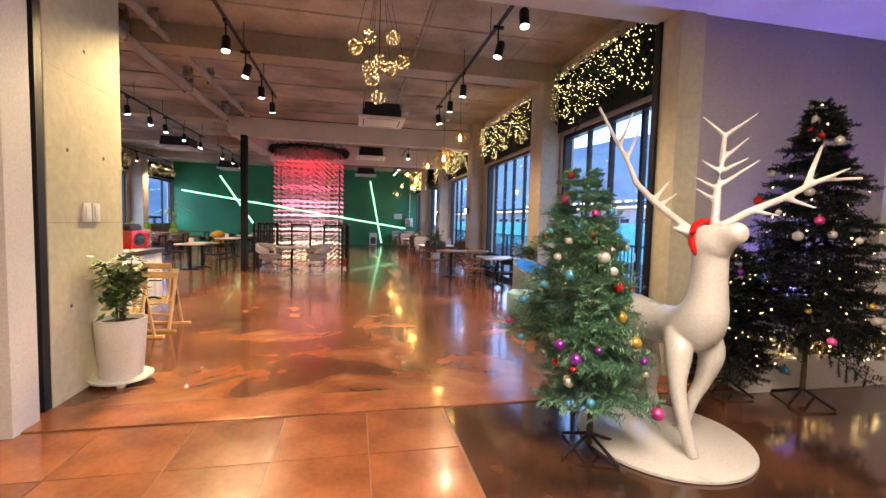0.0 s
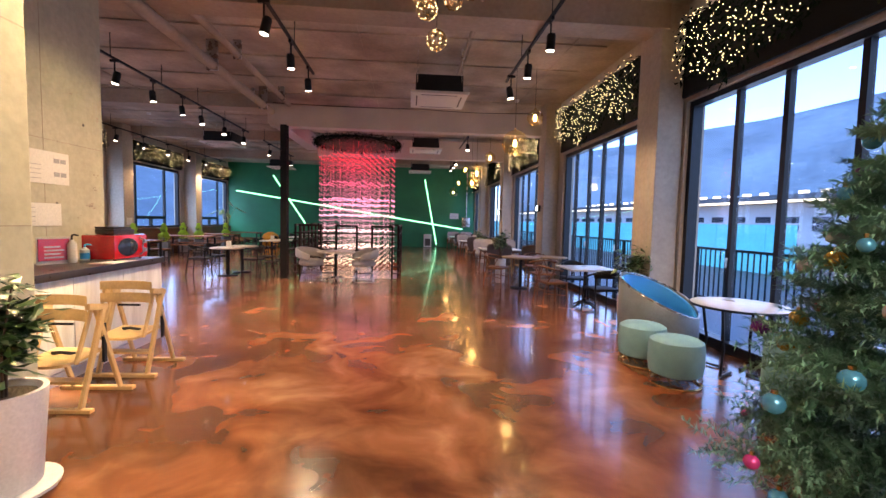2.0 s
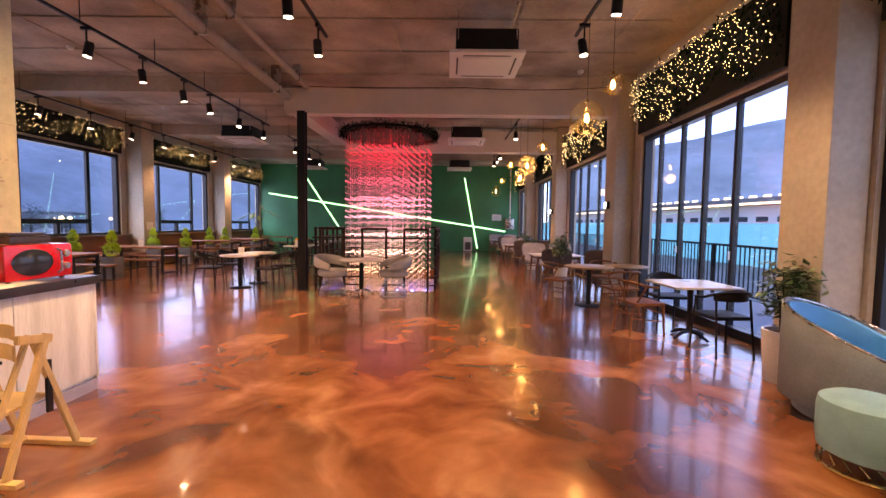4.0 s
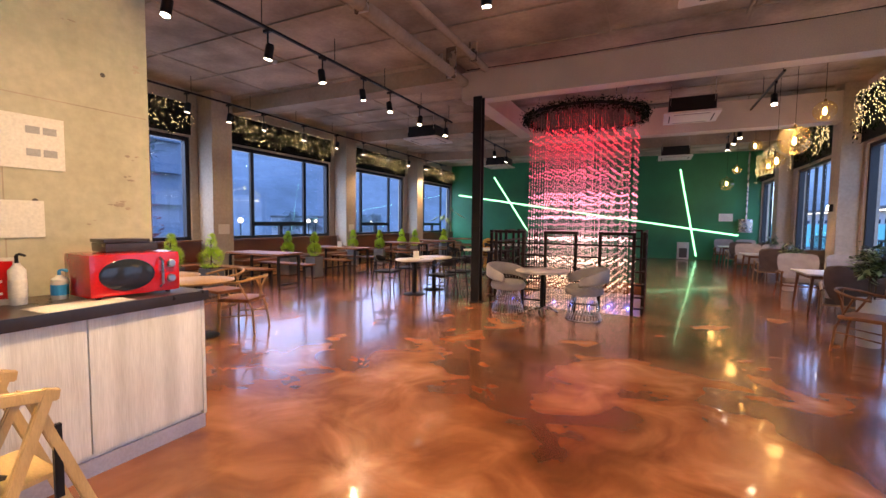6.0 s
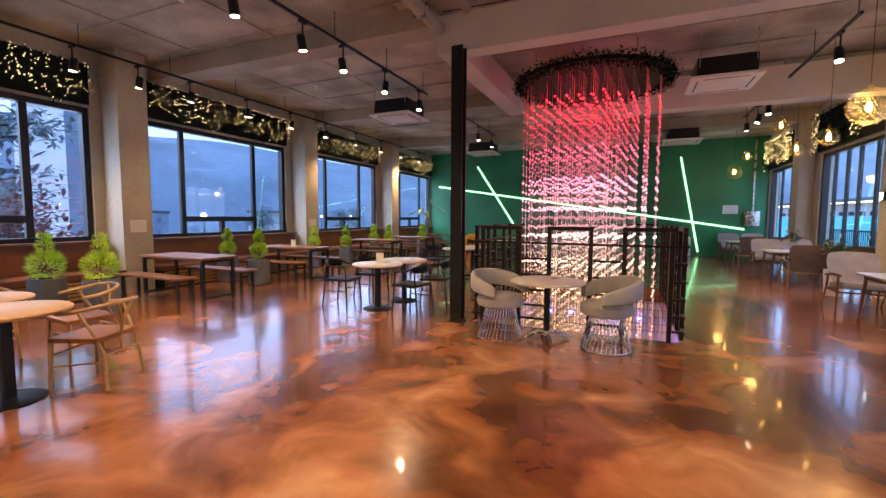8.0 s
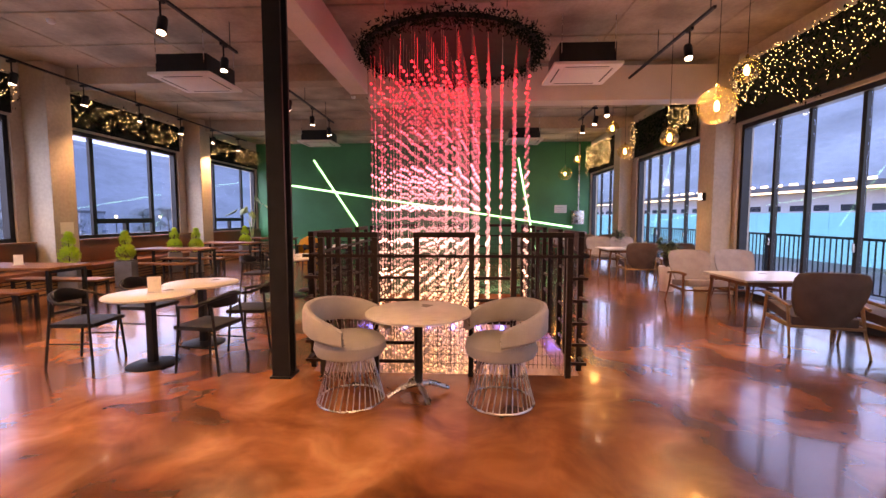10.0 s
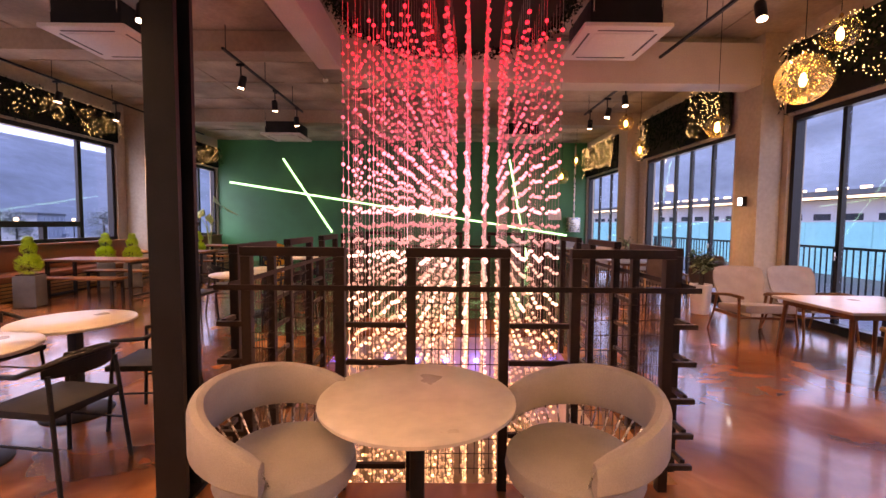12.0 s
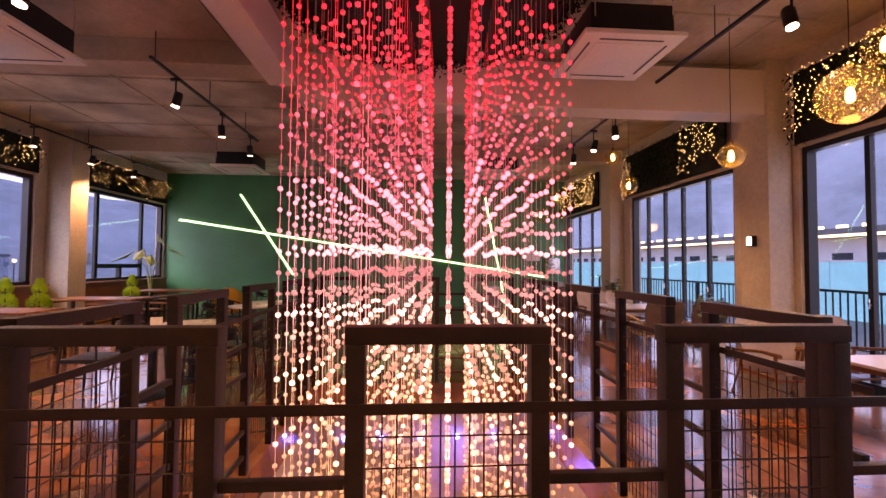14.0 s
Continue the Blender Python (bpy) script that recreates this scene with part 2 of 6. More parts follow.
M_DARKGLASS = mat("dark_glass", (0.03, 0.035, 0.05), (0.025, 0.03, 0.04), rough=0.1, bump=0.0)
M_PAPER = mat("paper", (0.82, 0.78, 0.7), (0.78, 0.74, 0.66), rough=0.8, bump=0.0)
M_INK = mat("grey_ink", (0.42, 0.41, 0.4), rough=0.8, bump=0.0)
M_ORANGE = mat("orange_fabric", (0.75, 0.33, 0.03), (0.62, 0.26, 0.02), rough=0.85, fine=200, bump=0.2)
M_CABLE = mat("black_cable", (0.008, 0.008, 0.008), rough=0.7, spec=0.15, bump=0.0)
M_WIRE = mat("string_wire", (0.55, 0.45, 0.45), rough=0.35, metal=0.3, bump=0.0)


M_GROUND = mat("wet_ground", (0.09, 0.1, 0.1), (0.05, 0.06, 0.06), rough=0.6, scale=0.05, fine=2, bump=0.05)
# the hills' blue-grey is distance haze put into the base colour
M_HILL = mat("hazed_hill", (0.19, 0.27, 0.35), (0.1, 0.145, 0.19), rough=0.95, scale=0.022, fine=0.35, bump=0.3)
M_DECK = mat("balcony_deck", (0.3, 0.31, 0.33), (0.22, 0.23, 0.25), rough=0.35, scale=1, fine=12, bump=0.05)
M_FACADE = mat("pale_facade", (0.46, 0.5, 0.55), (0.38, 0.42, 0.47), rough=0.8, scale=0.2, fine=4, bump=0.05)
M_TEALW = mat("teal_fence", (0.12, 0.68, 0.7), (0.1, 0.58, 0.62), rough=0.5, scale=0.3, fine=3, bump=0.05)
M_ROOFLIGHT = glow("shop_lights", (1.0, 0.85, 0.62), 2.4)
M_DARKROOF = mat("dark_roof", (0.1, 0.11, 0.13), (0.07, 0.08, 0.09), rough=0.6, scale=0.3, bump=0.05)
# pine crown lightened in its colour to stand for the haze
M_CROWN = mat("hazed_crown", (0.28, 0.36, 0.37), (0.18, 0.25, 0.26), rough=0.9, scale=1.5, bump=0.1)
M_FARGLASS = mat("far_window", (0.38, 0.45, 0.53), (0.32, 0.39, 0.46), rough=0.3, bump=0)
M_KICK = mat("kick_plate", (0.5, 0.5, 0.62), (0.42, 0.42, 0.54), rough=0.35, metal=0.2, bump=0)
# far trees: distance haze painted in as a pale bluish green
M_HAZE = mat("hazed_foliage", (0.3, 0.37, 0.38), (0.2, 0.27, 0.28), rough=0.95, scale=1.5, bump=0.1)
M_MAPLE = mat("red_maple", (0.42, 0.13, 0.12), (0.3, 0.09, 0.08), rough=0.9, scale=1.5, bump=0.1)
M_LOUNGE = mat("taupe_fabric", (0.4, 0.335, 0.295), (0.32, 0.265, 0.235), rough=0.9, scale=5, fine=220, bump=0.25)


def bead_material():
    """Translucent beads of an LED curtain: red at the crown, rose in the middle, warm white lower down."""
    m = bpy.data.materials.new("lit_bead")
    m.use_nodes = True
    N, L = m.node_tree.nodes, m.node_tree.links
    b = N["Principled BSDF"]
    tc, sep, mr, ramp = N.new("ShaderNodeNewGeometry"), N.new("ShaderNodeSeparateXYZ"), N.new("ShaderNodeMapRange"), N.new("ShaderNodeValToRGB")
    L.new(tc.outputs["Position"], sep.inputs[0]), L.new(sep.outputs[2], mr.inputs[0])
    mr.inputs[1].default_value, mr.inputs[2].default_value = 0.0, 3.6
    L.new(mr.outputs[0], ramp.inputs[0])
    els = ramp.color_ramp.elements
    els[0].color, els[1].color = (1.0, 0.66, 0.38, 1), (0.85, 0.01, 0.03, 1)
    for p, c in ((0.26, (1.0, 0.7, 0.66)), (0.42, (1.0, 0.46, 0.64)), (0.6, (1.0, 0.22, 0.4)), (0.76, (1.0, 0.07, 0.17)), (0.88, (1.0, 0.02, 0.06))):
        els.new(p).color = (*c, 1)
    L.new(ramp.outputs[0], b.inputs["Emission Color"])
    # uneven glow from bead to bead puts the sparkle into the emission
    pw = N.new("ShaderNodeMath")
    pw.operation = "POWER"
    pw.inputs[1].default_value = 3.5
    sp = N.new("ShaderNodeMapRange")
    sp.inputs[3].default_value, sp.inputs[4].default_value = 0.34, 3.0
    L.new(tc.outputs["Random Per Island"], pw.inputs[0]), L.new(pw.outputs[0], sp.inputs[0]), L.new(sp.outputs[0], b.inputs["Emission Strength"])
    b.inputs["Base Color"].default_value = (0.45, 0.3, 0.3, 1)
    b.inputs["Roughness"].default_value = 0.12
    return m


M_BEAD = bead_material()


# ---- mesh helpers ----
def box(bm, x0, x1, y0, y1, z0, z1, bevel=0.0):
    r = bmesh.ops.create_cube(bm, size=1.0)
    bmesh.ops.transform(bm, verts=r["verts"], matrix=Matrix.Translation(((x0 + x1) / 2, (y0 + y1) / 2, (z0 + z1) / 2)) @ Matrix.Diagonal((abs(x1 - x0), abs(y1 - y0), abs(z1 - z0), 1)))
    if bevel:
        es = {e for v in r["verts"] for e in v.link_edges}
        bmesh.ops.bevel(bm, geom=list(es), offset=bevel, segments=2, affect="EDGES", profile=0.7)
    return bm


def rod(bm, p, q, r0, r1=None, n=10, cap=True):
    p, q = Vector(p), Vector(q)
    d = q - p
    m = Matrix.Translation((p + q) / 2) @ d.to_track_quat("Z", "Y").to_matrix().to_4x4()
    bmesh.ops.create_cone(bm, segments=n, radius1=r0, radius2=r0 if r1 is None else r1, depth=d.length, cap_ends=cap, matrix=m)
    return bm


def lathe(bm, prof, n=24, c=(0, 0, 0), sx=1, sy=1):
    rings = []
    for r, z in prof:
        rings.append([bm.verts.new((c[0] + sx * r * math.cos(2 * math.pi * i / n), c[1] + sy * r * math.sin(2 * math.pi * i / n), c[2] + z)) for i in range(n)])
    for a, b in zip(rings, rings[1:]):
        for i in range(n):
            bm.faces.new((a[i], a[(i + 1) % n], b[(i + 1) % n], b[i]))
    bm.faces.new(rings[0][::-1]), bm.faces.new(rings[-1])
    return bm


def tube(bm, pts, r, n=8, taper=None):
    pts = [Vector(p) for p in pts]
    rings = []
    up = Vector((0, 0, 1))
    for i, p in enumerate(pts):
        d = (pts[min(i + 1, len(pts) - 1)] - pts[max(i - 1, 0)]).normalized()
        a = d.cross(up if abs(d.z) < 0.95 else Vector((1, 0, 0))).normalized()
        b = d.cross(a)
        rr = r if taper is None else r + (taper - r) * i / (len(pts) - 1)
        rings.append([bm.verts.new(p + rr * (a * math.cos(2 * math.pi * k / n) + b * math.sin(2 * math.pi * k / n))) for k in range(n)])
    for a, b in zip(rings, rings[1:]):
        for k in range(n):
            bm.faces.new((a[k], a[(k + 1) % n], b[(k + 1) % n], b[k]))
    bm.faces.new(rings[0][::-1]), bm.faces.new(rings[-1])
    return bm


def ball(bm, c, r, sub=1, s=(1, 1, 1)):
    bmesh.ops.create_icosphere(bm, subdivisions=sub, radius=r, matrix=Matrix.Translation(c) @ Matrix.Diagonal((*s, 1)))
    return bm


def mesh_of(name, bm, material, smooth=False):
    bmesh.ops.recalc_face_normals(bm, faces=bm.faces)
    me = bpy.data.meshes.new(name)
    bm.to_mesh(me)
    bm.free()
    me.materials.append(material)
    if smooth:
        me.shade_smooth()
        me.set_sharp_from_angle(angle=radians(40))
    return me


def part(name, bm, material, parent, label="", smooth=True):
    ob = new(name, mesh_of(name, bm, material, smooth))
    ob.parent = parent
    if label:
        ob["label"] = label
    return ob


def shared(name, me, parent, m):
    ob = new(name, me)
    ob.parent = parent
    ob.matrix_basis = m
    return ob


def thing(name, x, y, z=0.0, rz=0.0, label="", category="", group=""):
    ob = new(name)
    ob.empty_display_size = 0.1
    ob.matrix_basis = pose(x, y, z, 0, 0, rz)
    return tagged(ob, label, category, group)


def solid(name, material, *boxes, bevel=0.0, label="", category="", kind="structure"):
    bm = bmesh.new()
    for b in boxes:
        box(bm, *b, bevel=bevel)
    ob = new(name, mesh_of(name, bm, material))
    return tagged(ob, label, category or name.split("_")[0], "", kind)


B = bmesh.new
XW, XE, YF, YN, ZC = -9.85, 4.1, 27.3, 4.15, 4.55     # window planes, green wall, entrance line, slab

# ---- large structure ----
VX0, VX1, VY0, VY1 = -2.57, 0.0, 13.42, 17.7           # stair void
solid("floor", M_FLOOR, (XW - 0.3, VX0, YN, YF + 0.2, -0.3, 0), (VX1, XE + 0.3, YN, YF + 0.2, -0.3, 0), (VX0, VX1, YN, VY0, -0.3, 0), (VX0, VX1, VY1, YF + 0.2, -0.3, 0),
      label="glossy copper-brown marbled epoxy floor of the hall", category="floor")
solid("floor_lower", M_MARBLE, (VX0 - 1, VX1 + 1, VY0 - 1, VY1 + 1, -3.6, -3.4), label="dark polished floor of the storey below", category="floor")
solid("wall_shaft", M_SLAB, (VX0 - 0.2, VX0, VY0 - 0.2, VY1 + 0.2, -3.4, -0.31), (VX1, VX1 + 0.2, VY0 - 0.2, VY1 + 0.2, -3.4, -0.31), (VX0, VX1, VY0 - 0.2, VY0, -3.4, -0.31), (VX0, VX1, VY1, VY1 + 0.2, -3.4, -0.31),
      label="dark concrete walls of the opening to the lower storey", category="wall")
solid("wall_green", M_GREEN, (XW - 0.3, XE + 0.3, YF, YF + 0.2, 0.0, ZC), label="deep green painted end wall with light strips", category="wall")


def ceiling():
    bm = B()
    box(bm, XW - 0.3, XE + 0.3, YN, YF + 0.2, ZC, ZC + 0.2)
    y = YN + 0.6
    while y < YF:                                      # formwork ridges left on the slab
        box(bm, XW + 0.6, XE - 0.5, y, y + 0.03, ZC - 0.025, ZC + 0.01)
        y += 1.22
    for x in (-8.2, -6.3, -3.9, -0.6, 1.3, 3.0):
        box(bm, x, x + 0.025, YN + 0.4, YF, ZC - 0.018, ZC + 0.01)
    return tagged(new("ceiling", mesh_of("ceiling", bm, M_SLAB)), "raw grey board-marked concrete slab ceiling", "ceiling", "", "structure")


ceiling()
for y in (8.35, 23.1):
    solid("beam", M_BEAM, (XW + 0.2, XE - 0.3, y - 0.22, y + 0.22, 4.2, ZC - 0.005), bevel=0.01, label="exposed grey concrete ceiling beam", category="beam")
for y in (13.75, 18.3):
    solid("beam", M_BEAM, (XW + 0.2, -3.36, y - 0.22, y + 0.22, 4.22, ZC - 0.005), bevel=0.01, label="exposed grey concrete ceiling beam", category="beam")
solid("beam_void", M_BEAMP, (-3.2, XE - 0.3, 13.45, 13.75, 3.78, 4.3), bevel=0.012, label="painted box beam in front of the void", category="beam")
solid("beam_void_side", M_BEAMP, (-3.35, -3.0, 13.76, 18.0, 3.92, 4.4), bevel=0.012, label="painted box beam along the void", category="beam")
solid("beam_void_back", M_BEAMP, (-2.99, XE - 0.3, 18.0, 18.4, 3.75, 4.4), bevel=0.012, label="painted box beam behind the void", category="beam")

# ---- window walls ----
LEFT = [(8.3, 12.5), (13.4, 17.4), (18.4, 22.25), (23.4, 27.2)]
RIGHT = [(4.75, 8.1), (9.05, 12.8), (14.1, 17.85), (19.1, 22.6), (24.2, 27.2)]
solid("wall_west", M_COL, *[(XW - 0.25, XW + 0.02, a, b, 0, ZC) for a, b in zip([7.9] + [w[1] for w in LEFT], [w[0] for w in LEFT] + [YF])],
      *[(XW - 0.25, XW + 0.02, a, b, 3.45, ZC) for a, b in LEFT], *[(XW - 0.25, XW + 0.02, a, b, 0, 0.98) for a, b in LEFT], label="grey concrete wall with wide windows", category="wall")
solid("wall_east", M_COL, *[(XE - 0.02, XE + 0.25, a, b, 0, ZC) for a, b in zip([YN] + [w[1] for w in RIGHT], [w[0] for w in RIGHT] + [YF])],
      *[(XE - 0.02, XE + 0.25, a, b, 3.22, ZC) for a, b in RIGHT], label="grey concrete wall with tall glazed doors", category="wall")
for y in (12.95, 17.9, 22.82):
    solid("column", M_COL, (XW + 0.03, -9.3, y - 0.27, y + 0.27, 0, ZC - 0.01), bevel=0.012, label="square grey concrete column between windows", category="column")
for y in (8.42, 13.38, 18.22, 23.2):
    solid("column", M_COL, (3.7, XE - 0.03, y - 0.27, y + 0.27, 0, ZC - 0.01), bevel=0.012, label="square grey concrete column between glazed bays", category="column")


def window(n, x, y0, y1, z0, z1, mull, low=None, side=1):
    """A dark framed glazed bay in the plane x; mull: places of uprights as fractions; low: height of a transom and its bay."""
    w = new(f"window_{n}")
    w.matrix_basis = pose(x, (y0 + y1) / 2, z0)
    tagged(w, "dark aluminium framed window bay" if low else "tall dark framed folding glass doors to a balcony", "window", "", "structure")
    h, L, f = z1 - z0, y1 - y0, 0.1 if low else 0.075
    bm = B()
    box(bm, -0.07, 0.07, -L / 2, L / 2, h - f, h), box(bm, -0.08, 0.08, -L / 2, L / 2, 0, f + (0.05 if not low else 0))
    box(bm, -0.07, 0.07, -L / 2, -L / 2 + f, f, h - f), box(bm, -0.07, 0.07, L / 2 - f, L / 2, f, h - f)
    part("frame", bm, M_FRAME, w, smooth=False)
    for m in mull:
        y = -L / 2 + L * m
        part("mullion", box(B(), -0.035, 0.035, y - 0.032 - 0.023 * bool(low), y + 0.032 + 0.023 * bool(low), f, h - f), M_FRAME, w, smooth=False)
    if low:
        a, b, zt = low
        ya, yb = -L / 2 + L * a + 0.05, -L / 2 + L * b - 0.05
        part("transom", box(B(), -0.052, 0.052, ya, yb, zt - 0.06, zt + 0.06), M_FRAME, w, smooth=False)
        part("mullion", box(B(), -0.05, 0.05, (ya + yb) / 2 - 0.05, (ya + yb) / 2 + 0.05, f, zt - 0.06), M_FRAME, w, smooth=False)
    ys = [0.0] + list(mull) + [1.0]
    for a, b in zip(ys, ys[1:]):
        p = part("pane", box(B(), -0.006, 0.006, -L / 2 + L * a + 0.05, -L / 2 + L * b - 0.05, f, h - f), M_GLASS, w, smooth=False)
        p.visible_shadow = False
    if not low:
        for m in mull[::2]:
            y = -L / 2 + L * m
            part("handle", box(B(), -0.07, -0.036, y - 0.01, y + 0.01, 1.02, 1.14, bevel=0.005), M_CHROME, w, "small steel door handle")
    return w


for i, (a, b) in enumerate(LEFT):
    window(i + 1, XW - 0.1, a, b, 0.98, 3.45, (0.23, 0.73) if i else (0.3, 0.78), (0.23 if i else 0.3, 0.73 if i else 0.78, 0.42))
MULL = [(0.325, 0.552, 0.752), (0.288, 0.475, 0.65, 0.848), (0.35, 0.587, 0.776), (0.225, 0.443, 0.623, 0.82), (0.33, 0.66)]
for i, (a, b) in enumerate(RIGHT):
    window(i + 5, XE + 0.1, a, b, 0.0, 3.22, MULL[i])

# sky light through the bays
for a, b in LEFT:
    lamp("AREA", "window_light", pose(XW - 0.35, (a + b) / 2, 2.2, 0, -90, 0), 55, (0.42, 0.6, 1.0), 2.3, size_y=b - a)
for a, b in RIGHT:
    lamp("AREA", "window_light", pose(XE + 0.35, (a + b) / 2, 1.7, 0, 90, 0), 42, (0.4, 0.6, 1.0), 3.0, size_y=b - a)

# ---- entrance ----
solid("wall_entry_west", M_WHITEW, (-6.0, -1.97, 3.68, 3.93, 0, 3.6), (-6.0, -2.14, 3.93, 4.12, 0, 3.6), label="pale plastered wall beside the hall opening", category="wall")
solid("trim_entry", M_BLACK, (-2.1, -2.02, 4.06, 4.14, 0, 3.6), (3.25, 3.28, 4.38, 4.46, 0, 3.6), label="black metal edging of the hall opening", category="trim")
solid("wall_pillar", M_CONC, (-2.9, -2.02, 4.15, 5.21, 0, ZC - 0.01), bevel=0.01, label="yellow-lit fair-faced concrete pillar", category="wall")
# flat dark discs give the shade of the form-tie holes, nothing is sunk
for k, (y, z) in enumerate(((4.4, 0.75), (4.4, 2.0), (4.9, 0.75), (4.9, 2.0), (4.65, 2.85))):
    h = part("tie_hole_disc", lathe(B(), [(0.016, 0.0), (0.014, 0.002), (0.009, 0.0025)], 14), M_ACSLOT, bpy.data.objects["wall_pillar"], "round dark disc painted for the shade in a form-tie hole")
    h.matrix_basis = pose(-2.02, y, z, 0, 90, 0)
for k, z in enumerate((1.42, 2.6)):
    part("joint", box(B(), -2.021, -2.0185, 4.16, 5.2, z, z + 0.006), M_SLAB, bpy.data.objects["wall_pillar"], "formwork joint line", smooth=False)
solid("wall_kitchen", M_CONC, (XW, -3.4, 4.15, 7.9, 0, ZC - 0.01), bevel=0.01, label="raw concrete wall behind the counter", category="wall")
# tie holes again as dark discs, their shade put into the colour
for y, z in ((5.6, 1.5), (6.4, 2.5), (7.2, 1.6), (7.6, 2.5), (7.6, 1.25), (6.4, 3.4)):
    h = part("tie_hole_disc", lathe(B(), [(0.016, 0.0), (0.014, 0.002), (0.009, 0.0025)], 14), M_ACSLOT, bpy.data.objects["wall_kitchen"], "round dark disc painted for the shade in a form-tie hole")
    h.matrix_basis = pose(-3.4, y, z, 0, 90, 0)
part("joint", box(B(), -3.401, -3.3985, 5.2, 7.88, 2.25, 2.256), M_SLAB, bpy.data.objects["wall_kitchen"], "formwork joint line", smooth=False)
part("joint", box(B(), -3.401, -3.3985, 7.05, 7.056, 0.95, 4.5), M_SLAB, bpy.data.objects["wall_kitchen"], "formwork joint line", smooth=False)
rngc = random.Random(31)
for y, z, n in ((7.78, 1.95, 5), (7.74, 1.79, 3), (7.68, 1.6, 7), (6.75, 1.68, 2), (6.95, 1.58, 2), (7.5, 1.48, 2), (7.82, 2.6, 4), (7.4, 2.8, 3)):
    for k in range(n):                                 # broken pits in the cast face
        w = rngc.uniform(0.008, 0.022)
        part("chip", ball(B(), (-3.399, y + rngc.gauss(0, 0.04), z + rngc.gauss(0, 0.014)), w, 1, (0.12, 1.3, rngc.uniform(0.3, 0.7))), M_SLAB, bpy.data.objects["wall_kitchen"], "dark pit in the concrete", smooth=False)
solid("wall_entry_east", M_TINTEDW, (3.55, 6.2, 4.14, 4.42, 0, 3.6), label="pale plastered wall behind the firs", category="wall")
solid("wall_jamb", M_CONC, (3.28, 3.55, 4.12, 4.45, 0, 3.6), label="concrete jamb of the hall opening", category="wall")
solid("wall_side", M_WHITEW, (6.0, 6.2, -4.0, 4.2, 0, 3.6), (-6.2, -6.0, -4.0, 4.12, 0, 3.6), (-6.0, 6.0, -4.2, -4.0, 0, 3.6), label="pale plastered walls of the lobby", category="wall")
solid("ceiling_entry", M_WHITEW, (-6.2, 6.2, -4.2, 4.45, 3.6, 3.75), label="plain pale lobby ceiling", category="ceiling")
solid("wall_header", M_WHITEW, (-6.0, 6.2, 4.13, 4.4, 3.75, ZC), label="plain wall above the hall opening", category="wall")
solid("wall_west_end", M_CONC, (XE, 6.2, 4.43, 4.6, 0, ZC), label="plain end wall", category="wall")
solid("floor_marble", M_MARBLE, (0.95, 6.0, -4.0, 3.75, -0.2, 0.0), label="dark polished marbled lobby floor", category="floor")
solid("floor_grout", M_GROUT, (-6.0, 0.95, -4.0, 3.75, -0.2, -0.004), label="brown grout bed of the lobby tiles", category="floor")
solid("threshold", M_TILE, (-6.0, 6.0, 3.75, YN - 0.004, -0.2, 0.012), bevel=0.006, label="brown stone threshold strip", category="floor")

# ---- beads over the void ----
CX, CY, CR, ZT = -1.28, 15.65, 1.13, 3.55


def bead_curtain():
    c = thing("bead_curtain", CX, CY, 0.0, -4.6, label="round hanging curtain of lit red to white glass beads", category="chandelier")
    rng = random.Random(4)
    meshes = []
    for v in range(5):
        bm = B()
        rod(bm, (0, 0, -2.6), (0, 0, ZT + 0.25), 0.0022, n=4)
        z = ZT - 0.2 - 0.01 * v
        while z > -2.5:
            bmesh.ops.create_icosphere(bm, subdivisions=1, radius=0.018 + 0.003 * rng.random(), matrix=Matrix.Translation((0, 0, z)))
            z -= 0.155
        me = mesh_of("bead_string", bm, M_BEAD, True)
        me.materials.append(M_WIRE)
        for f in list(me.polygons)[:6]:                # the wire itself carries no light
            f.material_index = 1
        meshes.append(me)
    n = 0
    step = 0.178
    k = int(CR / step) + 1
    for i in range(-k, k + 1):
        for j in range(-k, k + 1):
            x, y = i * step, j * step
            if x * x + y * y < CR * CR and n < 300:
                shared("bead_string", meshes[rng.randrange(5)], c, pose(x, y, rng.uniform(-0.015, 0.015), 0, 0, rng.uniform(0, 90)))
                n += 1
    bm = B()
    lathe(bm, [(CR + 0.02, ZT + 0.2), (CR + 0.1, ZT + 0.2), (CR + 0.1, ZT + 0.26), (CR + 0.02, ZT + 0.26)], 48)
    for i in range(-k, k + 1):
        x = i * step
        if abs(x) < CR:
            hy = math.sqrt(CR * CR - x * x)
            part("cross_bar", rod(B(), (x, -hy, ZT + 0.24), (x, hy, ZT + 0.24), 0.006, n=5), M_BLACK, c)
    part("hanging_ring", bm, M_BLACK, c)
    bm = B()
    for i in range(4200):
        a, r = rng.uniform(0, 2 * math.pi), CR + 0.08 + rng.gauss(0, 0.055)
        z = ZT + 0.22 + rng.gauss(0, 0.06)
        p = Vector((r * math.cos(a), r * math.sin(a), z))
        d = Vector((rng.gauss(0, 1), rng.gauss(0, 1), rng.gauss(0, 1))).normalized() * rng.uniform(0.03, 0.065)
        rod(bm, p, p + d, 0.011, 0.001, n=3, cap=False)
    part("crown_garland", bm, M_GARLAND, c, "dark green fir garland round the crown", smooth=False)
    for a in range(4):
        an = math.pi / 4 + a * math.pi / 2
        part("hanger", rod(B(), (CR * 0.95 * math.cos(an), CR * 0.95 * math.sin(an), ZT + 0.25), (CR * 0.95 * math.cos(an), CR * 0.95 * math.sin(an), ZC), 0.008, n=6), M_CHROME, c)
    return c


bead_curtain()
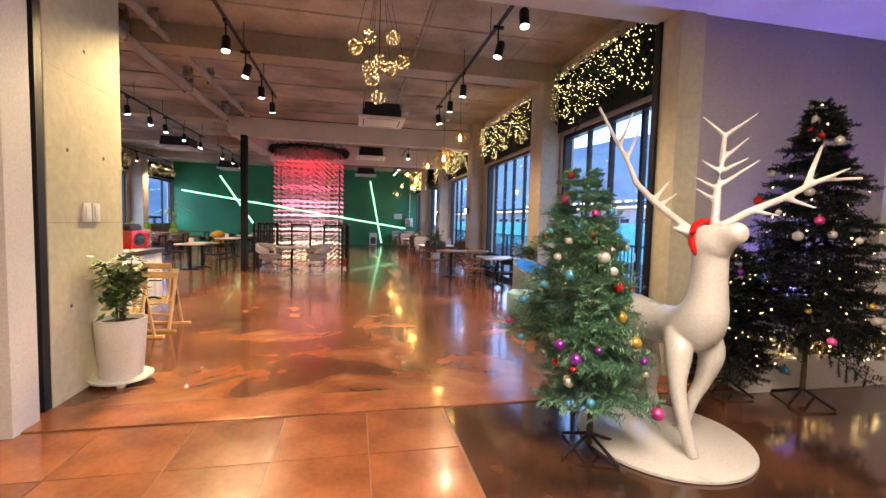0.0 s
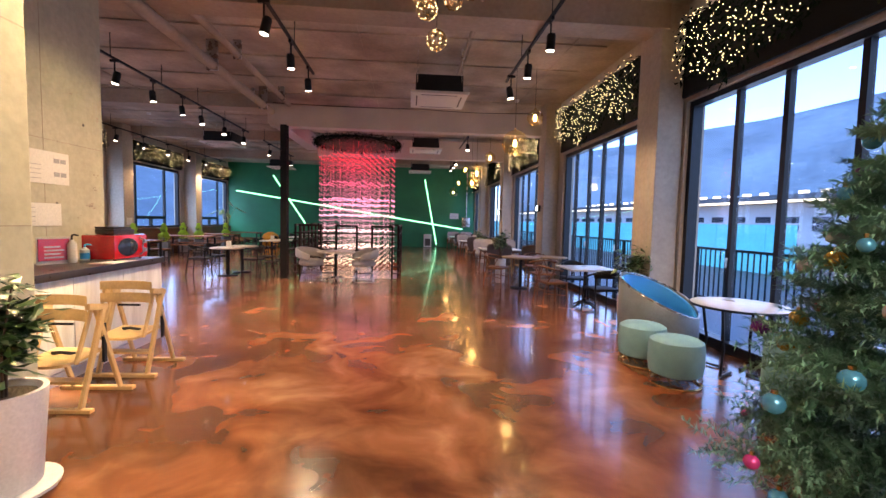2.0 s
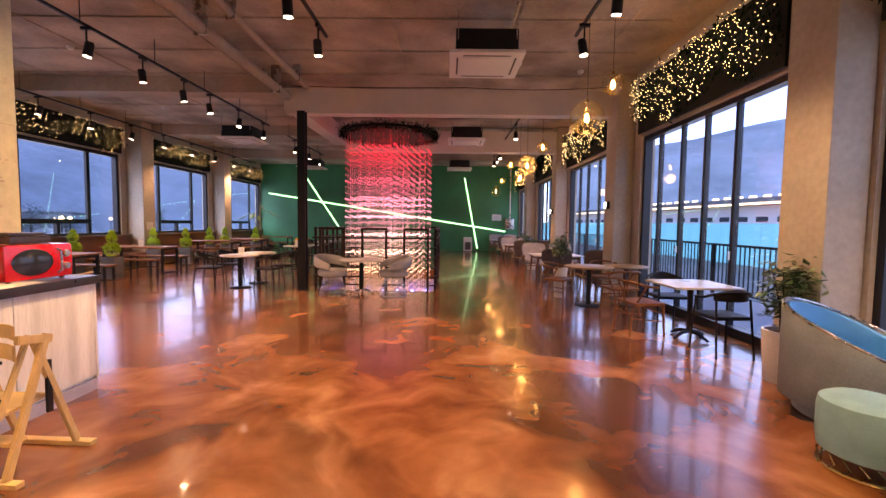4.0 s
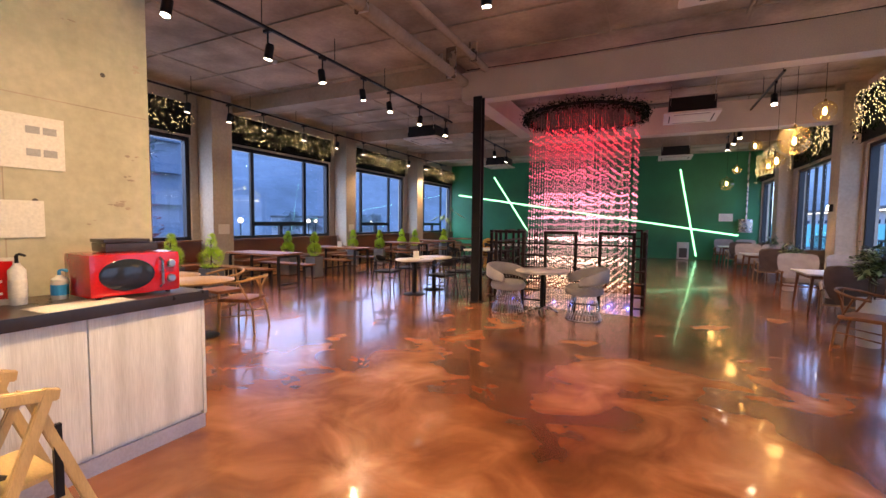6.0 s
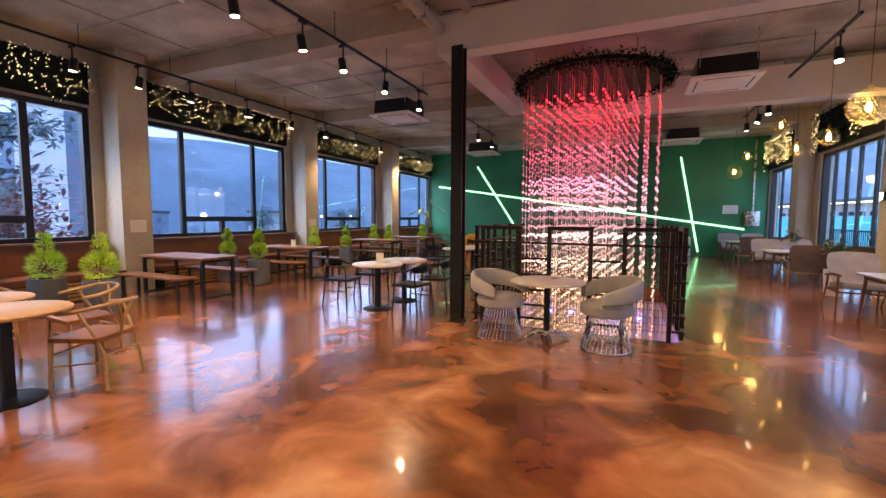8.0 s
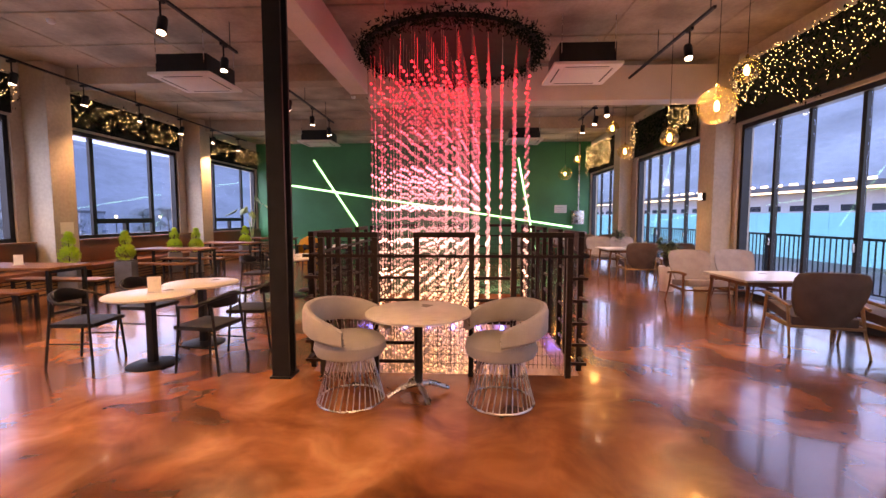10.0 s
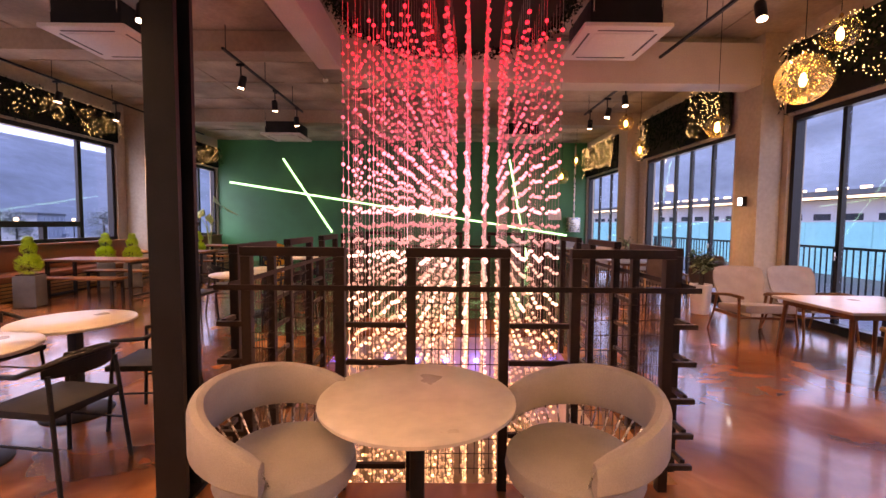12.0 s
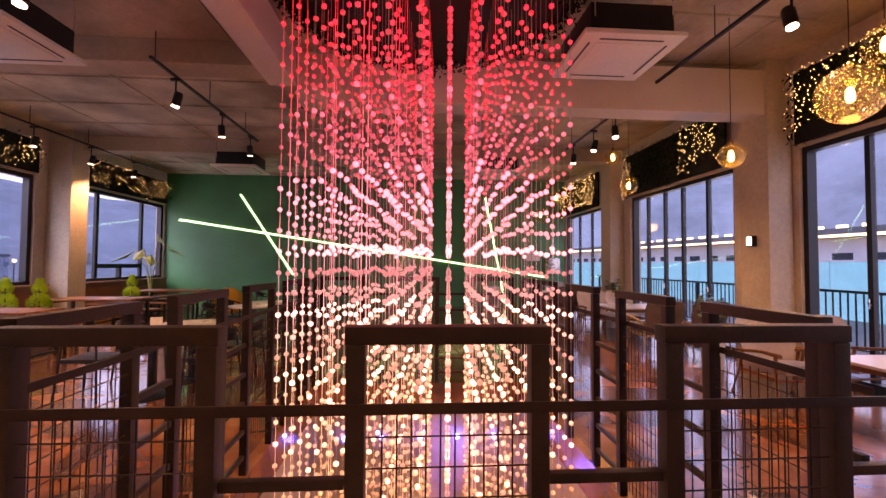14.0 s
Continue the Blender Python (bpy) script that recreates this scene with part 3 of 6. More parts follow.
for a in range(4):
    an = a * math.pi / 2 + 0.4
    lamp("POINT", "crown_light", pose(CX + 0.75 * math.cos(an), CY + 0.75 * math.sin(an), ZT + 0.4), 1.6, (1.0, 0.14, 0.24), 0.03)
lamp("POINT", "pool_light", pose(CX, CY, -2.2), 11, (1.0, 0.62, 0.34), 0.3)
lamp("POINT", "pool_light", pose(CX + 0.4, VY1 - 0.4, -0.9), 18, (0.1, 0.12, 1.0), 0.05)


def rail_frame(parent, x0, x1):
    """A raised portal with a wire grid in it, in the local plane y = 0."""
    for x in (x0 + 0.03, x1 - 0.03):
        part("post", box(B(), x - 0.026, x + 0.026, -0.026, 0.026, 0, 1.31, bevel=0.004), M_RAIL, parent)
    part("top_bar", box(B(), x0, x1, -0.028, 0.028, 1.311, 1.36, bevel=0.004), M_RAIL, parent)
    bm = B()
    n = 11
    for i in range(1, n):
        x = x0 + 0.06 + (x1 - x0 - 0.12) * i / n
        rod(bm, (x, 0.01, 0.08), (x, 0.01, 1.12), 0.0026, n=4)
    z = 0.12
    while z < 1.12:
        rod(bm, (x0 + 0.05, -0.002, z), (x1 - 0.05, -0.002, z), 0.0026, n=4)
        z += 0.085
    part("wire_grid", bm, M_RAIL, parent)


def railing(x, y, rz, length, frames, stubs=False, label="brown steel railing with wire grid panels round the void"):
    r = thing("railing", x, y, 0, rz, label, "railing", "railings round the void")
    for a, b in frames:
        rail_frame(r, a, b)
    part("rail", box(B(), -0.14 if stubs else 0, length + (0.14 if stubs else 0), -0.034, -0.027, 1.125, 1.155, bevel=0.002), M_RAIL, r)
    ends = [-0.14 if stubs else 0.0] + [v for f in frames for v in f] + [length + (0.14 if stubs else 0)]
    for a, b in zip(ends[::2], ends[1::2]):
        if b - a > 0.05:
            for z in (0.92, 0.71, 0.5, 0.3, 0.12):
                part("rail", box(B(), a, b, -0.014, 0.014, z, z + 0.028, bevel=0.003), M_RAIL, r)
    return r


FR = [(0.0, 0.57), (0.9, 1.47), (1.8, 2.37)]
railing(-2.47, 13.37, 0, 2.37, FR, True)
SIDE = [(0.12, 0.72), (1.0, 1.6), (1.95, 2.55), (2.9, 3.5), (3.7, 4.2)]
railing(0.02, 13.42, 90, 4.25, SIDE)
railing(-2.6, 13.42, 90, 4.25, SIDE)
railing(-2.57, 17.72, 0, 2.57, [(0.0, 0.57), (0.95, 1.52), (1.9, 2.5)])
solid("column_steel", M_BLACK, (-2.88, -2.72, 13.23, 13.26, 0.02, 3.775), (-2.88, -2.72, 13.37, 13.4, 0.02, 3.775), (-2.815, -2.785, 13.262, 13.368, 0.02, 3.775), (-2.9, -2.7, 13.21, 13.42, 0, 0.02), label="slim dark steel H-section post beside the void", category="column")

# ---- ceiling fixtures ----
def ac_unit(x, y):
    a = thing("ceiling_air_conditioner", x, y, 3.79, 0, "cream four-way cassette air conditioner hung under the slab", "air conditioner", "cassette air conditioners")
    part("panel", box(B(), -0.52, 0.52, -0.52, 0.52, 0, 0.05, bevel=0.015), M_AC, a)
    part("grille", box(B(), -0.34, 0.34, -0.34, 0.34, -0.008, 0.0, bevel=0.004), M_AC, a)
    for k in range(4):
        bm = box(B(), -0.33, 0.33, 0.395, 0.42, -0.004, 0.002)
        bmesh.ops.transform(bm, verts=bm.verts, matrix=Matrix.Rotation(k * math.pi / 2, 4, "Z"))
        part("louvre", bm, M_ACSLOT, a, "dark air slot")
    part("casing", box(B(), -0.43, 0.43, -0.43, 0.43, 0.051, 0.36, bevel=0.01), M_BLACK, a, "black casing")
    for sx in (-0.4, 0.4):
        for sy in (-0.46, 0.46):
            part("hanger_rod", rod(B(), (sx, sy, 0.2), (sx, sy, ZC - 3.79), 0.006, n=6), M_CHROME, a)
    return a


for p in ((0.8, 10.7), (0.78, 16.65), (0.75, 22.9), (-5.7, 16.8), (-5.65, 22.95)):
    ac_unit(*p)


def track_spot(x, y, z, tilt=12, turn=0):
    s = thing("track_spotlight", x, y, z, turn, "black cylindrical track spotlight with warm lamp", "spotlight", "track spotlights")
    m = Matrix.Rotation(radians(tilt), 4, "X")
    bm = lathe(B(), [(0.05, 0.0), (0.058, 0.005), (0.058, 0.17), (0.045, 0.2)], 14)
    bmesh.ops.transform(bm, verts=bm.verts, matrix=m)
    housing = part("housing", bm, M_BLACK, s)
    bm = lathe(B(), [(0.048, -0.012), (0.048, -0.002)], 14)
    bmesh.ops.transform(bm, verts=bm.verts, matrix=m)
    part("lens", bm, M_SPOTLENS, housing, "glowing warm lens")
    part("yoke", rod(B(), (0, 0, 0.12), (0, 0, 0.36), 0.012, n=8), M_BLACK, s)
    part("adapter", box(B(), -0.02, 0.02, -0.07, 0.07, 0.36, 0.4), M_BLACK, s)
    return s


def track(x, y0, y1, z):
    t = thing("lighting_track", x, (y0 + y1) / 2, z, 0, "black ceiling lighting track with drop rods", "lighting track")
    L = y1 - y0
    part("channel", box(B(), -0.018, 0.018, -L / 2, L / 2, 0, 0.035), M_BLACK, t, smooth=False)
    for k in range(int(L / 1.5) + 1):
        y = -L / 2 + 0.1 + k * 1.5
        if y < L / 2:
            part("drop_rod", rod(B(), (0, y, 0.036), (0, y, ZC - z), 0.006, n=6), M_BLACK, t)


SPOTS = {-1.51: [6.83, 7.9, 9.1, 10.2], 2.07: [5.12, 6.05, 7.93, 9.0, 10.1, 15.8, 19.25, 20.15, 21.2], -4.78: [8.9, 10.3, 11.4, 12.5, 13.4, 14.63, 16.0, 18.4, 19.87, 21.18]}
for x, ys in SPOTS.items():
    for i, y in enumerate(ys):
        track_spot(x, y, 3.74, 14 if i % 2 else -10, 90 * (i % 3))
for y in (9.3, 10.6, 11.8, 12.8, 13.8, 15.2, 16.6, 18.0, 19.5, 21.0, 22.5, 24.0):
    track_spot(-8.85, y, 3.78, 15, 90)
for a in ((-1.51, 6.2, 10.6, 4.14), (2.07, 4.8, 10.5, 4.14), (2.07, 15.2, 21.6, 4.14), (-4.78, 8.6, 16.4, 4.14), (-4.78, 17.8, 21.6, 4.14), (-8.85, 8.8, 24.6, 4.18)):
    track(*a)
WARM = (1.0, 0.73, 0.46)
for x, y in ((-1.51, 7.4), (-1.51, 10.0), (2.07, 5.6), (2.07, 8.5), (2.07, 15.8), (2.07, 20.0), (-4.78, 9.6), (-4.78, 12.2), (-4.78, 15.2), (-4.78, 19.8), (-8.85, 10.5), (-8.85, 14.5), (-8.85, 18.8), (-8.85, 23.0)):
    lamp("SPOT", "spot_beam", pose(x, y, 3.68, 0, 0, 0), 360 if (x, y) == (-4.78, 9.6) else 225, WARM, 0.06, 130)
lamp("SPOT", "spot_beam", look((-1.51, 6.83, 3.68), (-2.2, 4.9, 1.2)), 850, (1.0, 0.78, 0.42), 0.06, 75)
lamp("SPOT", "spot_beam", look((-1.51, 7.9, 3.68), (-3.4, 6.9, 1.3)), 85, (1.0, 0.8, 0.46), 0.06, 80)
# unseen area lamp under the lobby ceiling, added as fill
lamp("AREA", "lobby_fill", pose(1.2, 0.2, 3.55), 290, (1.0, 0.86, 0.74), 2.0)


def globe(x, y, z, r):
    g = thing("pendant_globe", x, y, z, 0, "amber seeded-glass pendant globe with glowing bulb", "pendant lamp", "pendant globes")
    shade = part("shade", ball(B(), (0, 0, 0), r, 3), M_AMBER, g, "amber glass ball")
    shade.visible_shadow = False
    part("bulb", lathe(B(), [(0.012, -0.07), (0.03, -0.05), (0.032, 0.0), (0.015, 0.06)], 12, (0, 0, 0)), M_BULB, g, "glowing amber bulb")
    part("cap", lathe(B(), [(0.022, r - 0.012), (0.022, r + 0.02), (0.008, r + 0.04)], 12), M_GOLD, g)
    part("cord", rod(B(), (0, 0, r + 0.06), (0, 0, ZC - z), 0.004, n=5), M_CABLE, g)
    rng = random.Random(int(x * 100 + y * 10))
    bm = B()
    for i in range(130):
        v = Vector((rng.gauss(0, 1), rng.gauss(0, 1), -0.35 - abs(rng.gauss(0, 0.9)))).normalized() * (r - 0.006)
        ball(bm, v, 0.0035, 1)
    part("seeds", bm, M_SEED, shade, "pale amber seeds in the glass")["kind"] = "stuff"
    return g


for p in ((2.31, 10.65, 3.05, 0.25), (2.75, 10.85, 3.6, 0.16), (2.34, 15.54, 3.01, 0.25), (2.75, 15.6, 3.5, 0.17), (2.4, 17.0, 2.85, 0.15), (2.94, 20.49, 3.14, 0.18), (2.62, 20.5, 3.71, 0.16), (2.64, 25.5, 3.09, 0.25), (2.8, 24.5, 3.5, 0.15)):
    globe(*p)
for y in (10.65, 15.54, 20.5, 25.0):
    lamp("POINT", "pendant_glow", pose(2.33, y, 2.7), 11, (1.0, 0.6, 0.2), 0.12)


def orb_cluster():
    o = thing("orb_chandelier", 0.52, 6.5, 3.2, 0, "cluster of small gold wire fairy-light balls hung on cords", "chandelier")
    rng = random.Random(9)
    for i, (x, z) in enumerate([(0.0, 0.0), (0.34, 0.56), (-0.32, 0.58), (-0.14, 0.8), (0.2, 0.88), (0.0, 0.42), (-0.13, 0.38), (0.16, 0.45), (-0.1, 0.2)]):
        y = 0.18 * math.sin(i * 2.1)
        bm = B()
        for k in range(26):
            v = Vector((rng.gauss(0, 1), rng.gauss(0, 1), rng.gauss(0, 1))).normalized()
            a = v.orthogonal().normalized()
            b = v.cross(a)
            R = 0.095
            tube(bm, [Vector((x, y, z)) + R * (a * math.cos(t * math.pi / 6) + b * math.sin(t * math.pi / 6)) for t in range(13)], 0.0016, 3)
        ob = part("orb", bm, M_GOLD, o, "ball of thin gold wire")
        bm = B()
        for k in range(26):
            v = Vector((rng.gauss(0, 1), rng.gauss(0, 1), rng.gauss(0, 1))).normalized() * 0.093
            ball(bm, Vector((x, y, z)) + v, 0.0055, 1)
        part("fairy_lights", bm, M_FAIRY, ob, "tiny warm lights")["kind"] = "stuff"
        part("cord", rod(B(), (x, y, z + 0.09), (x * 0.5, y, ZC - 3.2), 0.003, n=5), M_CABLE, o)


orb_cluster()
for p in ((-3.15, 4.5, 13.44, 4.12, 0.085), (-2.72, 4.5, 13.4, 4.3, 0.06), (-3.45, 4.5, 17.6, 4.42, 0.03), (1.2, 4.5, 13.2, 4.42, 0.025)):
    x, y0, y1, z, r = p
    pp = thing("ceiling_pipe", x, (y0 + y1) / 2, z, 0, "grey painted pipe run under the slab", "pipe", "ceiling pipes")
    part("pipe_run", rod(B(), (0, -(y1 - y0) / 2, 0), (0, (y1 - y0) / 2, 0), r, n=12), M_BEAM, pp)
    for k in range(4):
        y = -(y1 - y0) / 2 + 0.6 + k * (y1 - y0 - 1.2) / 3
        part("clamp", box(B(), -r - 0.008, r + 0.008, y - 0.02, y + 0.02, -r - 0.008, ZC - z), M_CHROME, pp, "steel pipe clamp")

# ---- light strips on the green wall ----
for (x0, z0), (x1, z1) in (((-9.38, 2.97), (3.37, 1.07)), ((-7.37, 3.87), (-5.55, 1.12)), ((1.15, 3.9), (1.88, 0.15)), ((-1.18, 3.89), (-1.9, 1.19))):
    s = thing("led_strip", (x0 + x1) / 2, YF - 0.02, (z0 + z1) / 2, 0, "slanting green-white light strip on the green wall", "light strip", "wall light strips")
    d = Vector(((x1 - x0) / 2, 0, (z1 - z0) / 2))
    bm = B()
    L = d.length
    box(bm, -L, L, -0.012, 0.012, -0.028, 0.028)
    bmesh.ops.transform(bm, verts=bm.verts, matrix=d.to_track_quat("X", "Z").to_matrix().to_4x4())
    part("diffuser", bm, M_LED, s, "glowing diffuser")
    bm = box(B(), -L, L, 0.0125, 0.0195, -0.035, 0.035)
    bmesh.ops.transform(bm, verts=bm.verts, matrix=d.to_track_quat("X", "Z").to_matrix().to_4x4())
    part("channel", bm, M_CHROME, s)


# ---- furniture ----
def arc(cx, cy, r, a0, a1, n, z=0.0, ry=None, dz=0.0):
    return [(cx + r * math.cos(radians(a0 + (a1 - a0) * i / n)), cy + (ry or r) * math.sin(radians(a0 + (a1 - a0) * i / n)), z + dz * math.sin(math.pi * i / n)) for i in range(n + 1)]


def shell(bm, r0, r1, z0f, z1f, a0, a1, n=28, sy=1.0):
    """A curved back band between radii r0 and r1 over angles a0 to a1; z0f, z1f give its lower and upper edge by place."""
    rows = []
    for i in range(n + 1):
        t = i / n
        a = radians(a0 + (a1 - a0) * t)
        c, s = math.cos(a), math.sin(a) * sy
        zl, zh = z0f(t), z1f(t)
        w = min(r1 - r0, zh - zl)
        ring = ((r0, zl + 0.3 * w), (r0, zh - 0.5 * w), (r0 + 0.15 * w, zh - 0.15 * w), ((r0 + r1) / 2, zh), (r1 - 0.15 * w, zh - 0.15 * w), (r1, zh - 0.5 * w), (r1, zl + 0.3 * w), (r1 - 0.25 * w, zl), (r0 + 0.25 * w, zl))
        rows.append([bm.verts.new((r * c, r * s, z)) for r, z in ring])
    for a, b in zip(rows, rows[1:]):
        for k in range(9):
            bm.faces.new((a[k], a[(k + 1) % 9], b[(k + 1) % 9], b[k]))
    bm.faces.new(rows[0]), bm.faces.new(rows[-1][::-1])
    return bm


def wire_chair(x, y, rz):
    """Barrel chair facing local +y: wire base, padded seat, wrap-round back."""
    c = thing("wire_base_chair", x, y, 0, rz, "grey upholstered barrel chair on a steel wire base", "chair", "chairs at the marble table")
    bm = B()
    n = 34
    wire = mesh_of("wire", rod(B(), (0.27, 0, 0.012), (0.17 * math.cos(0.25), 0.17 * math.sin(0.25), 0.4), 0.0045, n=5), M_CHROME)
    for i in range(n):
        shared("wire", wire, c, pose(0, 0, 0, 0, 0, 360 * i / n))
    tube(bm, arc(0, 0, 0.27, 0, 360, 36, 0.01), 0.008, 6)
    part("base_ring", bm, M_CHROME, c, "steel base ring")
    part("seat_ring", tube(B(), arc(0, 0, 0.17, 0, 360, 30, 0.4), 0.006, 6), M_CHROME, c)
    wire = mesh_of("back_wire", rod(B(), (0.17, 0, 0.4), (0.335, 0, 0.62), 0.0045, n=5), M_CHROME)
    for i in range(22):
        shared("back_wire", wire, c, pose(0, 0, 0, 0, 0, 150 + 240 * i / 21))
    part("seat", lathe(B(), [(0.05, 0.385), (0.23, 0.385), (0.275, 0.405), (0.292, 0.445), (0.285, 0.495), (0.245, 0.53), (0.05, 0.545)], 32), M_FABRIC, c, "thick round seat cushion")
    part("backrest", shell(B(), 0.3, 0.37, lambda t: 0.535 + 0.075 * math.sin(math.pi * t), lambda t: 0.655 + 0.165 * math.sin(math.pi * t) ** 0.7, 150, 390), M_CREAMF, c, "wrap-round padded backrest")
    return c


def pedestal_table(x, y, r, top=M_TABLE, label="round cream-topped table on a black pedestal", square=False, star=False, rz=0, z=0.73, group="pedestal tables"):
    t = thing("pedestal_table", x, y, 0, rz, label, "table", group)
    part("tabletop", box(B(), -r, r, -r, r, z - 0.03, z, bevel=0.012) if square else lathe(B(), [(r - 0.02, z - 0.03), (r, z - 0.02), (r, z - 0.006), (r - 0.008, z)], 40), top, t)
    part("column", box(B(), -0.035, 0.035, -0.035, 0.035, 0.03, z - 0.031, bevel=0.004) if not star else rod(B(), (0, 0, 0.08), (0, 0, z - 0.031), 0.035, n=14), M_BLACK, t)
    if star:
        for k in range(4):
            a = k * math.pi / 2 + 0.4
            part("foot", tube(B(), [(0, 0, 0.1), (0.13 * math.cos(a), 0.13 * math.sin(a), 0.085), (0.27 * math.cos(a), 0.27 * math.sin(a), 0.02)], 0.03, 8, 0.017), M_CHROME if star == 2 else M_BLACK, t)
    else:
        part("base_plate", lathe(B(), [(0.23, 0), (0.235, 0.008), (0.22, 0.015), (0.06, 0.03)], 32), M_BLACK, t)
    part("top_bracket", box(B(), -0.16, 0.16, -0.03, 0.03, z - 0.045, z - 0.032), M_BLACK, t)
    return t


def build_black_chair():
    c = thing("black_armchair", 0, 0, 0, 0, "black metal armchair with a dark padded seat", "chair", "black armchairs")
    for sx in (-1, 1):
        part("leg", rod(B(), (sx * 0.23, 0.21, 0), (sx * 0.2, 0.17, 0.64), 0.013, n=8), M_BLACKSEAT, c)
        part("leg", rod(B(), (sx * 0.22, -0.25, 0), (sx * 0.2, -0.18, 0.66), 0.013, n=8), M_BLACKSEAT, c)
        part("stretcher", rod(B(), (sx * 0.21, 0.2, 0.26), (sx * 0.21, -0.22, 0.26), 0.008, n=6), M_BLACKSEAT, c)
    part("seat", box(B(), -0.22, 0.22, -0.2, 0.23, 0.42, 0.465, bevel=0.018), M_BLACKSEAT, c, "dark padded seat")
    part("arm_rail", tube(B(), [(0.2, 0.18, 0.64)] + arc(0, -0.06, 0.26, 0, -180, 16, 0.67, 0.2, 0.08) + [(-0.2, 0.18, 0.64)], 0.016, 8), M_BLACKSEAT, c)
    part("backrest", shell(B(), 0.235, 0.255, lambda t: 0.64, lambda t: 0.72 + 0.06 * math.sin(math.pi * t), 215, 325, 14), M_BLACKSEAT, c)
    return c


def build_wishbone(mat_=None, label="oak wishbone chair with a curved top rail"):
    m = mat_ or M_OAK
    c = thing("wishbone_chair", 0, 0, 0, 0, label, "chair", "wishbone chairs")
    for sx in (-1, 1):
        part("leg", rod(B(), (sx * 0.24, 0.22, 0), (sx * 0.22, 0.2, 0.43), 0.014, 0.018, n=8), m, c)
        part("leg", tube(B(), [(sx * 0.21, -0.25, 0), (sx * 0.19, -0.22, 0.3), (sx * 0.2, -0.16, 0.45), (sx * 0.24, -0.06, 0.66)], 0.015, 8, 0.013), m, c)
        part("stretcher", rod(B(), (sx * 0.23, 0.21, 0.2), (sx * 0.2, -0.24, 0.24), 0.009, n=6), m, c)
    part("stretcher", rod(B(), (-0.23, 0.21, 0.3), (0.23, 0.21, 0.3), 0.009, n=6), m, c)
    part("stretcher", rod(B(), (-0.2, -0.24, 0.3), (0.2, -0.24, 0.3), 0.009, n=6), m, c)
    part("seat", box(B(), -0.24, 0.24, -0.2, 0.23, 0.405, 0.45, bevel=0.02), M_WOOD, c, "brown woven seat")
    part("top_rail", tube(B(), [(0.27, 0.1, 0.66)] + arc(0, -0.04, 0.28, 0, -180, 18, 0.675, 0.25, 0.06) + [(-0.27, 0.1, 0.66)], 0.017, 8), m, c)
    part("splat", tube(B(), [(-0.09, -0.27, 0.725), (-0.02, -0.245, 0.6), (0, -0.22, 0.43), (0.02, -0.245, 0.6), (0.09, -0.27, 0.725)], 0.012, 6), m, c, "Y-shaped back splat")
    return c


def build_lounge(cloth, wood, label):
    """Low armchair facing local +y: splayed wooden frame, shield-shaped padded back."""
    c = thing("lounge_chair", 0, 0, 0, 0, label, "armchair", "lounge chairs")
    for sx in (-1, 1):
        part("leg", tube(B(), [(sx * 0.365, 0.33, 0), (sx * 0.35, 0.29, 0.3), (sx * 0.345, 0.27, 0.565)], 0.014, 8, 0.02), wood, c)
        part("leg", tube(B(), [(sx * 0.36, -0.4, 0), (sx * 0.34, -0.3, 0.3), (sx * 0.335, -0.25, 0.52)], 0.014, 8, 0.02), wood, c)
        part("armrest", tube(B(), [(sx * 0.345, 0.34, 0.57), (sx * 0.37, 0.1, 0.58), (sx * 0.35, -0.34, 0.52)], 0.025, 8, 0.018), wood, c)
        part("side_rail", box(B(), sx * 0.33 - 0.014, sx * 0.33 + 0.014, -0.31, 0.285, 0.28, 0.325, bevel=0.005), wood, c)
    bm = box(B(), -0.31, 0.31, -0.28, 0.36, -0.05, 0.06, bevel=0.035)
    bmesh.ops.transform(bm, verts=bm.verts, matrix=Matrix.Translation((0, 0, 0.38)) @ Matrix.Rotation(radians(7), 4, "X"))
    part("seat_cushion", bm, cloth, c)
    bm, front, rear, n, k = B(), [], [], 12, 10
    for i in range(n + 1):
        v = i / n
        w = (0.2 + 0.145 * math.sin(min(1, v * 1.35) * math.pi / 2)) * (1 - 0.1 * max(0, (v - 0.85) / 0.15) ** 2)
        f, g = [], []
        for j in range(k + 1):
            u = -1 + 2 * j / k
            y, z = -0.2 - 0.18 * v - 0.05 * (1 - u * u), 0.3 + 0.62 * v - 0.03 * u ** 4 * v
            t = 0.075 * (1 - 0.6 * u ** 4) * (1 - 0.6 * v ** 6)
            f.append(bm.verts.new((u * w, y, z))), g.append(bm.verts.new((u * w * 0.985, y - t, z - 0.01)))
        front.append(f), rear.append(g)
    for i in range(n):
        for j in range(k):
            bm.faces.new((front[i][j], front[i][j + 1], front[i + 1][j + 1], front[i + 1][j]))
            bm.faces.new((rear[i][j], rear[i + 1][j], rear[i + 1][j + 1], rear[i][j + 1]))
        bm.faces.new((front[i][0], front[i + 1][0], rear[i + 1][0], rear[i][0])), bm.faces.new((front[i][k], rear[i][k], rear[i + 1][k], front[i + 1][k]))
    for j in range(k):
        bm.faces.new((front[n][j], front[n][j + 1], rear[n][j + 1], rear[n][j])), bm.faces.new((front[0][j], rear[0][j], rear[0][j + 1], front[0][j + 1]))
    part("backrest", bm, cloth, c, "padded back widening upwards")
    part("back_bar", rod(B(), (-0.34, -0.32, 0.3), (0.34, -0.32, 0.3), 0.016, n=8), wood, c)
    part("front_bar", rod(B(), (-0.34, 0.285, 0.3), (0.34, 0.285, 0.3), 0.014, n=8), wood, c)
    return c


